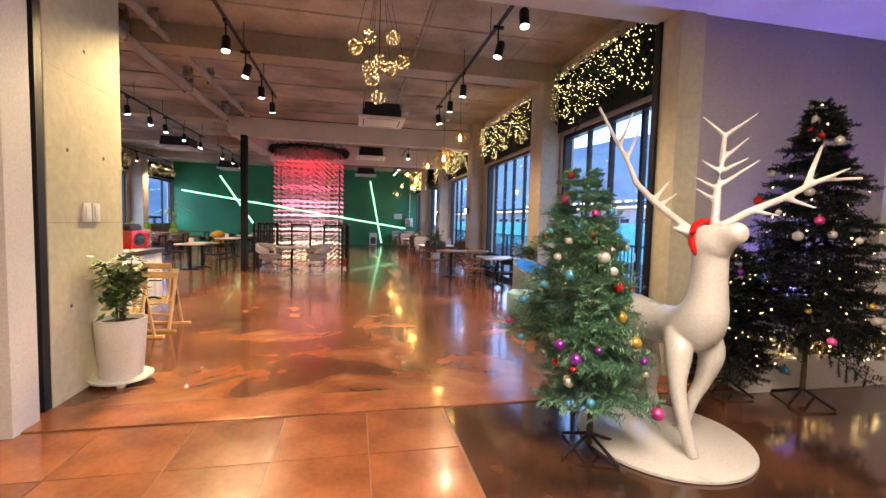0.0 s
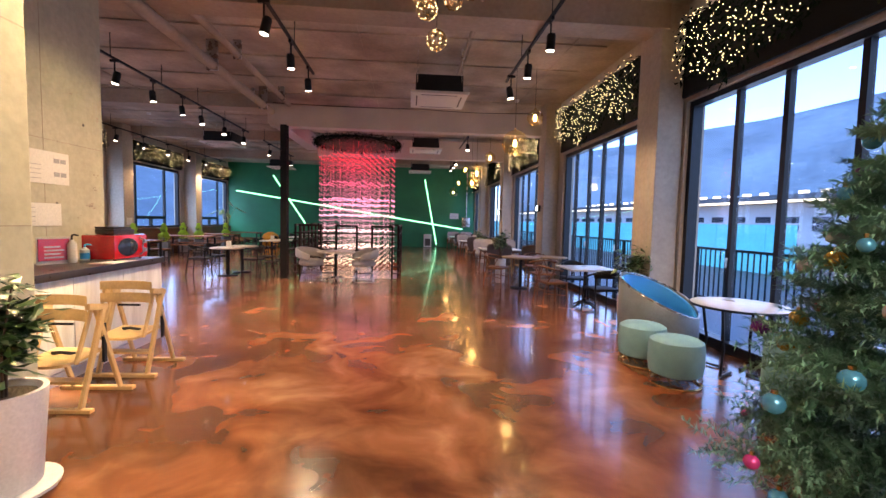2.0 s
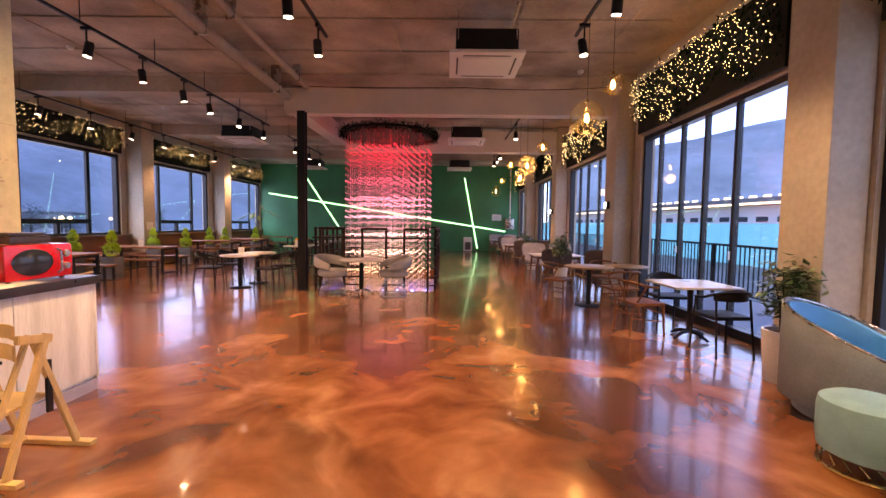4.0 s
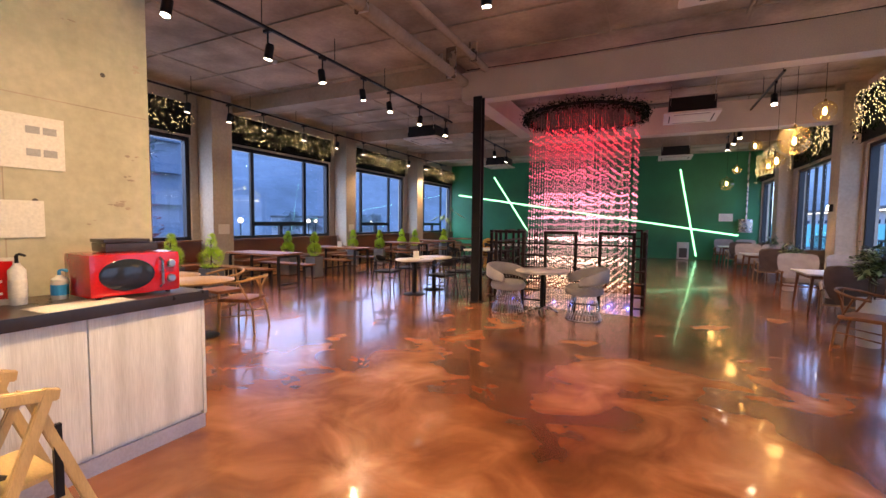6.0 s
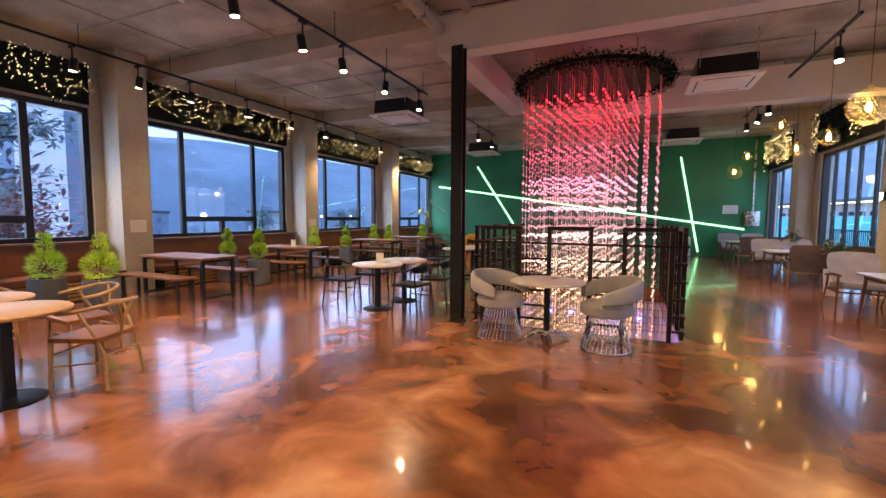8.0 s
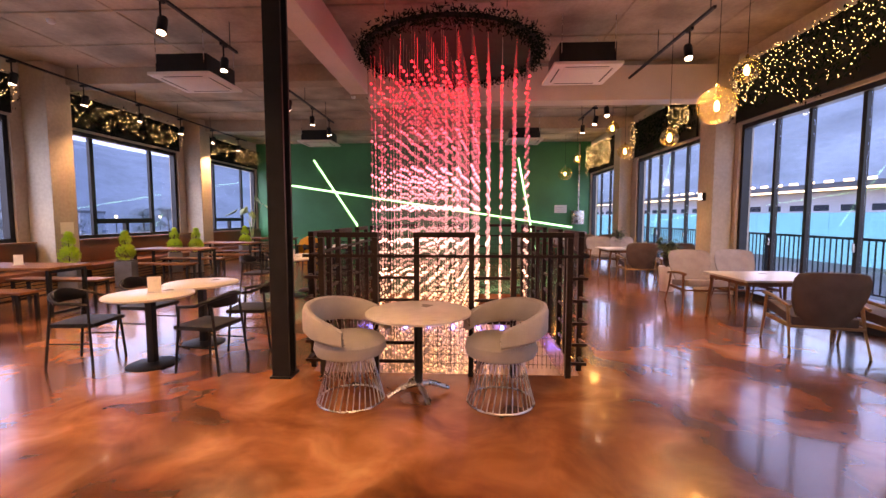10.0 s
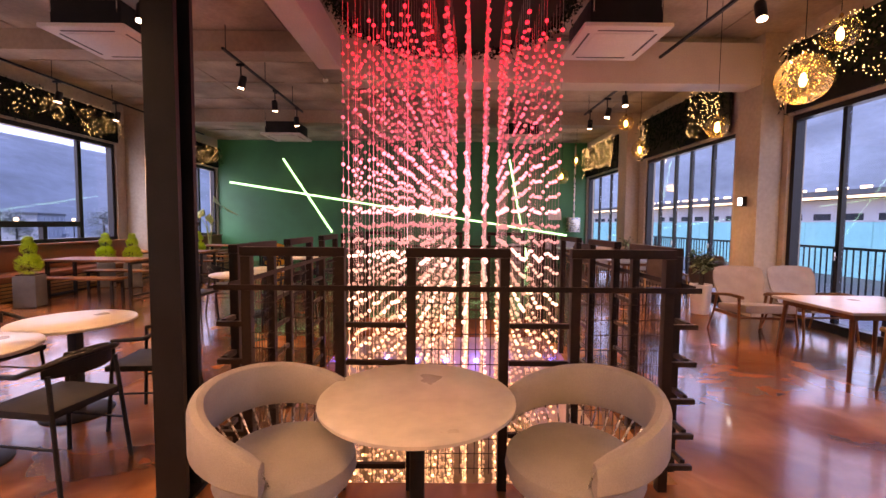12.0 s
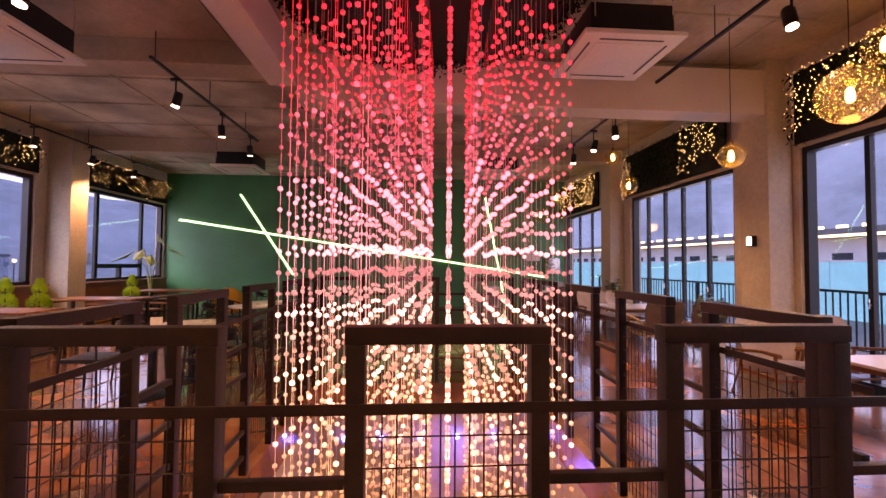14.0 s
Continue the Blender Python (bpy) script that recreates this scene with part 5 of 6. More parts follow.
def fir(x, y, z0, h, rad, seed, material, label, baubles, lights=0, zb=0.3, dense=1.0):
    t = thing("christmas_tree", x, y, z0, 0, label, "christmas tree", "decorated firs")
    rng = random.Random(seed)
    part("trunk", rod(B(), (0, 0, 0.05), (0, 0, h * 0.96), 0.022, 0.006, n=8), M_BARK, t)
    for k in range(4):
        a = k * math.pi / 2 + 0.3
        part("stand_leg", rod(B(), (0, 0, 0.12), (0.24 * math.cos(a), 0.24 * math.sin(a), 0.012), 0.012, n=6), M_BLACK, t)
    items, tips = [], []
    n_w = int(9.5 * h * dense)
    for w in range(n_w):                               # whorls of boughs, each bough a spray of twigs
        f = w / n_w
        z = zb + (h - zb) * f
        L = rad * (1 - f) ** 0.74 + 0.04
        nb = max(4, int(15 - 9 * f))
        for b in range(nb):
            a = 2 * math.pi * (b + rng.random() * 0.8) / nb + w * 0.7
            l = L * rng.uniform(0.55, 1.18)
            d = Vector((math.cos(a), math.sin(a), rng.uniform(-0.35, 0.15)))
            side = Vector((-math.sin(a), math.cos(a), 0))
            c0 = Vector((0, 0, z + rng.uniform(-0.04, 0.04)))
            twigs = [(c0 + d * l * 0.15, d * l * 0.85)]
            for u in (0.35, 0.5, 0.62, 0.75, 0.87):
                for sg in (-1, 1):
                    twigs.append((c0 + d * l * u, (d * 0.75 + side * sg * rng.uniform(0.5, 0.9) + Vector((0, 0, rng.uniform(-0.25, 0.35)))) * (0.07 + 0.2 * l)))
            for p0, v in twigs:
                steps = max(3, int(v.length / 0.02))
                vn = v.normalized()
                for s in range(steps):
                    c = p0 + v * ((s + 0.5) / steps)
                    for k in range(8):
                        q = vn * rng.uniform(0.5, 1.1) + Vector((rng.gauss(0, 0.5), rng.gauss(0, 0.5), rng.gauss(0.05, 0.5)))
                        items.append((c, c + q.normalized() * rng.uniform(0.028, 0.044), 0.0044))
            tips.append(c0 + d * l)
    needles("foliage", items, material, t, "bushy needle boughs")
    cols = list(BAUBLE)
    rng.shuffle(tips)
    for k, p in enumerate(tips[:baubles]):
        r = rng.choice((0.026, 0.033, 0.04))
        q = Vector((p.x * 1.14, p.y * 1.14, p.z))
        q.z = p.z - 0.03
        bb = part("bauble", ball(B(), q, r, 2), BAUBLE[cols[rng.randrange(len(cols))]], t)
        part("cap", rod(B(), q + Vector((0, 0, r * 0.95)), q + Vector((0, 0, r * 0.95 + 0.014)), r * 0.28, n=8), M_GOLD, bb, "gold bauble cap")
    if lights:
        dots("fairy_lights", [(p.x * 0.96, p.y * 0.96, p.z + rng.uniform(-0.05, 0.03)) for p in tips[:lights]], 0.008, M_FAIRY, t, "tiny warm lights on the boughs")
    return t


fir(2.1, 3.74, 0.0, 2.0, 0.5, 1, M_NEEDLE, "green artificial fir with coloured baubles", 64, zb=0.56)
fir(1.78, 2.95, 0.0, 1.58, 0.28, 2, M_NEEDLE, "small bushy green fir with coloured baubles", 34, zb=0.42)
fir(4.12, 3.4, 0.0, 2.62, 0.54, 3, M_NEEDLEDK, "tall dark fir with gold and white ornaments", 34, 110, zb=0.62)
fir(3.64, 3.72, 0.0, 1.5, 0.3, 5, M_NEEDLEDK, "narrow dark fir with gold lights", 12, 70, zb=0.3)


def broad_plant(name, x, y, z0, rz, potr, poth, spread, height, leaves, leaf_mat, label, saucer=True, tall=False, pot_mat=None, seed=1):
    p = thing(name, x, y, z0, rz, label, "potted plant", "potted plants")
    rng = random.Random(seed)
    b0 = 0.055 if saucer else 0.0
    pot_mat = pot_mat or M_WHITE
    part("pot", lathe(B(), [(potr * 0.78, b0), (potr * 0.82, b0 + 0.01), (potr, b0 + poth - 0.01), (potr, b0 + poth), (potr - 0.025, b0 + poth), (potr - 0.03, b0 + poth - 0.05)], 36), pot_mat, p)
    part("soil", lathe(B(), [(potr - 0.031, b0 + poth - 0.06), (potr - 0.035, b0 + poth - 0.035)], 28), M_SOIL, p, "dark soil")
    if saucer:
        part("saucer", lathe(B(), [(potr * 1.1, 0.03), (potr * 1.2, 0.035), (potr * 1.22, 0.054), (potr * 1.12, 0.054)], 32), pot_mat, p)
        for k in range(4):
            a = k * math.pi / 2 + 0.4
            part("castor", box(B(), potr * 0.95 * math.cos(a) - 0.025, potr * 0.95 * math.cos(a) + 0.025, potr * 0.95 * math.sin(a) - 0.025, potr * 0.95 * math.sin(a) + 0.025, 0, 0.031, bevel=0.005), pot_mat, p)
    base = b0 + poth - 0.04
    items = []
    for k in range(7):
        a = rng.uniform(0, 6.28)
        top = Vector((spread * 0.5 * math.cos(a), spread * 0.5 * math.sin(a), base + height * rng.uniform(0.65, 0.95)))
        pts = [Vector((0.03 * math.cos(a), 0.03 * math.sin(a), base)), Vector((spread * 0.15 * math.cos(a), spread * 0.15 * math.sin(a), base + height * 0.4)), top]
        part("stem", tube(B(), pts, 0.009, 6, 0.004), M_BARK, p)
        for j in range(leaves // 7):
            u = rng.uniform(0.25 if not tall else 0.45, 1.05)
            c = pts[1].lerp(top, (u - 0.4) / 0.6) if u > 0.4 else pts[0].lerp(pts[1], u / 0.4)
            c = c + Vector((rng.gauss(0, 1), rng.gauss(0, 1), rng.gauss(0, 0.7))) * spread * 0.22
            an = rng.uniform(0, 6.28)
            l = rng.uniform(0.07, 0.13)
            items.append((c, c + Vector((math.cos(an) * l, math.sin(an) * l, rng.uniform(-0.8, 0.35) * l)), l * 0.24, -0.35))
    ob = blades("foliage", items[:len(items) * 2 // 3], leaf_mat, p, "pointed green leaves")
    ob["kind"] = "stuff"
    ob = blades("new_leaves", items[len(items) * 2 // 3:], M_LEAFPALE, p, "pale variegated leaves")
    ob["kind"] = "stuff"


broad_plant("potted_plant", -1.82, 4.72, 0, 0, 0.2, 0.52, 0.24, 0.62, 520, M_LEAF, "leafy shrub in a white pot on castors", seed=2)
broad_plant("potted_plant", 2.6, 12.95, 0, 0, 0.14, 0.6, 0.22, 0.75, 380, M_LEAF, "dark leafy plant in a tall white pot", False, True, seed=3)
broad_plant("potted_plant", 3.04, 18.25, 0, 0, 0.17, 0.5, 0.24, 0.7, 380, M_LEAF, "dark leafy plant in a white pot", False, True, seed=4)
broad_plant("potted_plant", 3.5, 8.3, 0, 0, 0.17, 0.5, 0.36, 0.7, 460, M_LEAF, "leafy plant in a white pot beside the column", False, seed=5)
broad_plant("potted_plant", 3.5, 22.4, 0, 0, 0.17, 0.5, 0.24, 0.7, 260, M_LEAF, "dark leafy plant in a white pot", False, True, seed=6)


def topiary(x, y, rz, bushy=False, seed=1):
    p = thing("planter_box", x, y, 0, rz, "grey square planter with a bushy lime shrub" if bushy else "tall grey square planter with a clipped lime conifer", "planter", "grey planters")
    part("box", box(B(), -0.16, 0.16, -0.16, 0.16, 0.02, 0.55, bevel=0.012), M_PLANTER, p)
    part("foot", box(B(), -0.17, 0.17, -0.17, 0.17, 0, 0.019), M_BLACK, p, smooth=False)
    part("soil", box(B(), -0.13, 0.13, -0.13, 0.13, 0.551, 0.57), M_SOIL, p, smooth=False)
    rng = random.Random(seed)
    items = []
    balls = [((0, 0, 0.72), 0.23, 900), ((0, 0, 1.0), 0.1, 200), ((0, 0, 1.12), 0.07, 110)] if bushy else [((0, 0, 0.72), 0.2, 1000), ((0, 0, 0.99), 0.125, 560), ((0, 0, 1.12), 0.075, 260)]
    for c, r, n in balls:
        c = Vector(c)
        for k in range(n):
            d = Vector((rng.gauss(0, 1), rng.gauss(0, 1), rng.gauss(0, 1))).normalized()
            rr = r * rng.uniform(0.75, 1.0)
            items.append((c + d * rr * 0.8, c + d * (rr + (0.05 if bushy else 0.015)) + Vector((0, 0, 0.025)), 0.013 if not bushy else 0.009, 0.3))
    ob = blades("foliage", items, M_LIME, p, "lime green conifer foliage")
    ob["kind"] = "stuff"
    part("stem", rod(B(), (0, 0, 0.56), (0, 0, 1.1), 0.012, n=6), M_BARK, p)


for i, q in enumerate(((-7.9, 14.55), (-8.9, 14.6), (-8.4, 18.3), (-9.0, 17.6), (-8.3, 20.6), (-8.9, 20.6), (-8.3, 23.2))):
    topiary(*q, 8 * i, seed=i + 1)
topiary(-7.62, 11.4, 5, True, 21)
topiary(-8.4, 11.1, 12, True, 22)
p = thing("banana_plant", -9.1, 25.3, 0, 0, "tall plant with broad yellow-green leaves in a grey pot", "potted plant")
part("pot", lathe(B(), [(0.2, 0), (0.25, 0.5), (0.22, 0.5), (0.215, 0.46)], 28), M_PLANTER, p)
for k, (a, l, z) in enumerate(((-15, 1.25, 2.0), (200, 1.0, 1.85), (255, 0.6, 1.9), (75, 0.5, 2.35), (-60, 0.9, 1.75))):
    tip = (l * math.cos(radians(a)), l * math.sin(radians(a)), z - 0.35)
    part("stem", tube(B(), [(0, 0, 0.45), (0.1 * math.cos(radians(a)), 0.1 * math.sin(radians(a)), 1.3), (0.4 * tip[0], 0.4 * tip[1], z)], 0.018, 6, 0.01), M_LEAFPALE, p)
    blades("leaf", [((0.4 * tip[0], 0.4 * tip[1], z), tip, 0.15, -0.35)], M_LEAFPALE, p, "broad yellow-green leaf")


def garland(x, y0, y1, z0, z1, seed, lit, sx):
    g = thing("light_garland", x, (y0 + y1) / 2, z0, 0, "dark green hanging garland full of warm fairy lights", "garland", "window garlands")
    rng = random.Random(seed)
    L, H = (y1 - y0) / 2, z1 - z0
    low = lambda y: 0.12 * H * (1 + math.sin(y * 3.1 + seed) + 0.7 * math.sin(y * 7.3 + seed * 2))
    items, pts = [], []
    for k in range(1700):
        y = rng.uniform(-L, L)
        z = H - (H - low(y)) * rng.random()
        p0 = Vector((rng.gauss(0, 0.05) * sx, y, z))
        d = Vector((rng.gauss(0, 0.5) - 0.0, rng.gauss(0, 1), rng.gauss(-0.6, 0.6))).normalized() * rng.uniform(0.05, 0.12)
        items.append((p0, p0 + d, 0.014, 0.3))
    ob = blades("foliage", items, M_GARLAND, g, "dark green fir sprigs")
    ob["kind"] = "stuff"
    part("backing", box(B(), -0.09 * sx - 0.02, -0.09 * sx + 0.02, -L, L, 0.0, H), M_CABLE, g, "black backing board", smooth=False)
    for k in range(lit):
        y = rng.uniform(-L, L)
        if seed == 12 and -0.35 * L < y < 0.75 * L:
            continue
        z = H - (H - low(y)) * rng.random()
        pts.append((rng.uniform(0.03, 0.11) * sx, y, z))
    dots("fairy_lights", pts, 0.0062, M_FAIRY, g, "tiny warm lights")


for i, (a, b) in enumerate(LEFT):
    garland(XW + 0.2, a + 0.05, b - 0.05, 3.48, 4.2, i, (330, 300, 210, 170)[i], 1)
for i, (a, b) in enumerate(RIGHT):
    garland(XE - 0.2, a + 0.05, b - 0.05, 3.25, 4.25, i + 9, 520, -1)


# ---- deer on its disc ----
def deer():
    ox, oy = 2.47, 3.02
    R, D = Vector((0.979, -0.204, 0)), Vector((0.204, 0.979, 0))
    W = lambda a, b, z: R * a + D * b + Vector((0, 0, z))
    bm = B()

    def limb(pts, r0, r1, n=14):
        tube(bm, [W(*q) for q in pts], r0, n, r1)

    def swept(pts, n=24):
        """A smooth body of changing girth through points a, b, z, radius."""
        cp = [Vector(q) for q in pts]
        fine = []
        for i in range(len(cp) - 1):
            p0, p1, p2, p3 = cp[max(i - 1, 0)], cp[i], cp[i + 1], cp[min(i + 2, len(cp) - 1)]
            for k in range(5):
                t = k / 5
                fine.append(0.5 * (2 * p1 + (p2 - p0) * t + (2 * p0 - 5 * p1 + 4 * p2 - p3) * t * t + (3 * p1 - p0 - 3 * p2 + p3) * t ** 3))
        fine.append(cp[-1])
        rings = []
        for i, q in enumerate(fine):
            d = W(*fine[min(i + 1, len(fine) - 1)][:3]) - W(*fine[max(i - 1, 0)][:3])
            u = d.cross(R).normalized()
            v = d.normalized().cross(u)
            rings.append([bm.verts.new(W(*q[:3]) + q[3] * (u * math.cos(2 * math.pi * k / n) + v * math.sin(2 * math.pi * k / n))) for k in range(n)])
        for e, f in zip(rings, rings[1:]):
            for k in range(n):
                bm.faces.new((e[k], e[(k + 1) % n], f[(k + 1) % n], f[k]))
        bm.faces.new(rings[0][::-1]), bm.faces.new(rings[-1])
    swept([(-0.1, 0.66, 0.8, 0.05), (-0.1, 0.61, 0.79, 0.12), (-0.09, 0.5, 0.765, 0.168), (-0.03, 0.34, 0.755, 0.152), (0.02, 0.15, 0.755, 0.148), (0.05, 0.0, 0.77, 0.165), (0.065, -0.11, 0.82, 0.172), (0.072, -0.175, 0.92, 0.15),
           (0.075, -0.2, 1.04, 0.12), (0.07, -0.215, 1.18, 0.106), (0.066, -0.22, 1.3, 0.106), (0.065, -0.22, 1.38, 0.118), (0.065, -0.21, 1.46, 0.098), (0.065, -0.205, 1.5, 0.045)])
    swept([(0.07, -0.2, 1.36, 0.105), (0.075, -0.27, 1.385, 0.108), (0.09, -0.33, 1.42, 0.082), (0.105, -0.39, 1.45, 0.07), (0.112, -0.43, 1.462, 0.055), (0.115, -0.45, 1.465, 0.02)], 18)
    swept([(-0.03, -0.08, 0.76, 0.1), (-0.07, -0.16, 0.62, 0.085), (-0.1, -0.22, 0.44, 0.056), (-0.08, -0.28, 0.22, 0.042), (-0.03, -0.33, 0.0, 0.034)], 16)
    swept([(0.15, -0.06, 0.76, 0.1), (0.19, -0.1, 0.62, 0.085), (0.17, -0.06, 0.42, 0.056), (0.12, -0.02, 0.24, 0.042), (0.1, 0.03, 0.0, 0.032)], 16)
    swept([(-0.05, 0.46, 0.74, 0.13), (-0.02, 0.42, 0.58, 0.1), (0.04, 0.37, 0.36, 0.055), (0.05, 0.41, 0.18, 0.04), (0.09, 0.36, 0.0, 0.032)], 16)
    swept([(-0.15, 0.48, 0.74, 0.13), (-0.18, 0.44, 0.58, 0.1), (-0.14, 0.36, 0.36, 0.055), (-0.16, 0.42, 0.18, 0.04), (-0.12, 0.36, 0.0, 0.032)], 16)
    limb([(-0.1, 0.62, 0.82), (-0.13, 0.68, 0.86), (-0.15, 0.71, 0.8)], 0.04, 0.02, 8)
    limb([(0.0, -0.16, 1.41), (-0.06, -0.13, 1.455), (-0.13, -0.1, 1.48)], 0.042, 0.012, 10)
    limb([(0.0, -0.16, 1.43), (-0.07, -0.1, 1.51), (-0.18, 0.05, 1.65), (-0.27, 0.15, 1.79), (-0.33, 0.25, 2.01), (-0.4, 0.33, 2.19), (-0.48, 0.42, 2.41)], 0.03, 0.013, 10)
    limb([(0.11, -0.17, 1.46), (0.16, -0.1, 1.73), (0.21, -0.05, 1.94), (0.25, 0.0, 2.12)], 0.03, 0.017, 10)
    limb([(0.11, -0.2, 1.48), (0.31, -0.22, 1.6), (0.48, -0.25, 1.68), (0.61, -0.28, 1.76), (0.68, -0.3, 1.8), (0.9, -0.34, 1.81)], 0.03, 0.012, 10)
    limb([(0.6, -0.28, 1.75), (0.66, -0.26, 1.9), (0.72, -0.24, 2.03)], 0.022, 0.011, 8)
    tines = (((-0.15, 0.02, 1.64), (-0.05, 0.0, 1.72)), ((-0.18, 0.06, 1.68), (-0.08, 0.05, 1.81)), ((-0.36, 0.28, 2.09), (-0.26, 0.3, 2.35)), ((-0.32, 0.24, 1.97), (-0.25, 0.2, 2.2)), ((-0.28, 0.16, 1.79), (-0.27, 0.28, 1.91)),
             ((0.25, 0, 2.12), (0.12, 0.05, 2.26)), ((0.25, 0, 2.12), (0.44, -0.05, 2.27)), ((0.21, -0.05, 1.95), (0.37, -0.08, 2.1)), ((0.21, -0.06, 1.87), (0.36, -0.1, 1.96)), ((0.18, -0.09, 1.77), (0.4, -0.15, 1.94)), ((0.2, -0.06, 1.86), (0.1, 0, 1.95)), ((0.17, -0.1, 1.74), (0.05, -0.02, 1.83)), ((0.15, -0.12, 1.66), (0.04, -0.05, 1.75)),
             ((0.66, -0.3, 1.79), (0.8, -0.36, 1.87)), ((0.51, -0.25, 1.68), (0.63, -0.34, 1.62)), ((0.31, -0.22, 1.6), (0.42, -0.32, 1.57)))
    for p, q in tines:
        rod(bm, W(*p), W(*q), 0.019, 0.009, n=8)
    ob = new("deer_statue", mesh_of("deer_statue", bm, M_DEER, True))
    ob.matrix_basis = pose(ox, oy, 0.03)
    md = ob.modifiers.new("blend", "REMESH")
    md.mode, md.voxel_size, md.use_smooth_shade = "VOXEL", 0.009, True
    sm = ob.modifiers.new("soften", "SMOOTH")
    sm.iterations, sm.factor = 10, 0.5
    tagged(ob, "glossy white life-size deer statue with branching antlers", "statue")
    d = new("statue_base", mesh_of("statue_base", lathe(B(), [(0.56, 0), (0.575, 0.006), (0.575, 0.024), (0.565, 0.03)], 56), M_DEER, True))
    d.matrix_basis = pose(ox - 0.07, oy + 0.015, 0)
    tagged(d, "flat round white disc under the deer statue", "statue base")
    bm = tube(B(), [W(0.05 + 0.122 * (0.92 * math.cos(t * math.pi / 10) + 0.1 * math.sin(t * math.pi / 10)), -0.17 + 0.122 * (0.38 * math.cos(t * math.pi / 10) + 0.28 * math.sin(t * math.pi / 10)), 1.41 + 0.118 * math.sin(t * math.pi / 10)) for t in range(21)], 0.022, 8)
    hb = new("red_headband", mesh_of("red_headband", bm, M_RED, True))
    hb.matrix_basis = pose(ox, oy, 0.03)
    tagged(hb, "bright red band tied round the deer statue's head", "headband")


deer()
solid("gift_platform", M_WHITEW, (3.75, 5.98, 3.62, 4.19, 0, 0.3), bevel=0.015, label="low pale cloth-covered platform under the dark firs", category="platform", kind="")
rngp = random.Random(12)
for k, (x, y, w, h) in enumerate(((4.2, 3.75, 0.3, 0.24), (4.75, 3.85, 0.36, 0.2), (5.2, 3.75, 0.28, 0.3), (5.55, 3.85, 0.25, 0.2))):
    g = thing("gift_box", x, y, 0.301, 10 * k - 12, "wrapped gold and white gift box with a ribbon", "gift box", "gift boxes")
    part("box", box(B(), -w / 2, w / 2, -w / 3, w / 3, 0, h, bevel=0.006), M_OAK if k % 2 else M_PAPER, g)
    part("ribbon", box(B(), -0.02, 0.02, -w / 3 - 0.004, w / 3 + 0.004, -0.0, h + 0.004), M_GOLD, g, smooth=False)
    dots("fairy_lights", [(rngp.uniform(-w / 2, w / 2), -w / 3 - 0.02, rngp.uniform(0.02, h + 0.04)) for j in range(16)], 0.008, M_FAIRY, g, "tiny warm lights")

# ---- small things ----
for x, y, z, w, h in ((2.9, YF - 0.004, 1.66, 0.5, 0.32),):
    s = thing("wall_sign", x, y, z, 0, "small white printed sign on the green wall", "sign")
    part("sheet", box(B(), -w / 2, w / 2, -0.006, 0, 0, h), M_PAPER, s, smooth=False)
    for k in range(3):
        part("text_bar", box(B(), -w / 2 + 0.05, w / 2 - 0.05 - 0.04 * k, -0.008, -0.0065, 0.06 + 0.08 * k, 0.075 + 0.08 * k), M_INK, s, smooth=False)
s = thing("air_purifier", 1.35, 26.9, 0, 0, "white upright air purifier against the green wall", "air purifier")
part("body", box(B(), -0.22, 0.22, -0.15, 0.15, 0.02, 0.75, bevel=0.03), M_PLASTIC, s)
part("base", box(B(), -0.2, 0.2, -0.13, 0.13, 0, 0.019), M_BLACK, s, smooth=False)
part("grille", box(B(), -0.15, 0.15, -0.156, -0.151, 0.1, 0.5), M_ACSLOT, s, smooth=False)
s = thing("fuse_box", 3.6, 27.0, 1.2, 0, "grey steel fuse box on the end wall", "fuse box")
part("cabinet", box(B(), -0.25, 0.2, 0.05, 0.298, 0, 0.55, bevel=0.01), M_CHROME, s)
part("conduit", rod(B(), (0.0, 0.2, 0.55), (0.0, 0.2, 3.3), 0.03, n=10), M_CHROME, s)
for y in (13.38, 18.22):
    s = thing("wall_lamp", 3.64, y, 1.9, 0, "small box wall lamp with cold white glow", "wall lamp", "column wall lamps")
    part("housing", box(B(), -0.02, 0.059, -0.05, 0.05, -0.08, 0.08, bevel=0.006), M_BLACK, s)
    part("lens", box(B(), -0.03, -0.021, -0.04, 0.04, -0.06, 0.06, bevel=0.003), M_SCONCE, s, "glowing lens")
s = thing("orange_beanbag", -7.0, 25.6, 0, 0, "orange fabric cushion seat at the far end", "cushion seat")
part("cushion", lathe(B(), [(0.3, 0), (0.45, 0.1), (0.45, 0.4), (0.35, 0.62), (0.1, 0.75)], 24), M_ORANGE, s)
for k, (x, y) in enumerate(((-4.27, 13.62), (-8.05, 15.75), (-4.35, 17.35))):
    s = thing("table_menu", x, y, 0.731 if k != 1 else 0.751, 20, "small white menu card standing on the table", "menu card", "menu cards")
    part("card", box(B(), -0.06, 0.06, -0.004, 0.004, 0, 0.16), M_PAPER, s, smooth=False)
    part("foot", box(B(), -0.065, 0.065, -0.02, 0.02, 0, 0.008), M_WHITE, s, smooth=False)
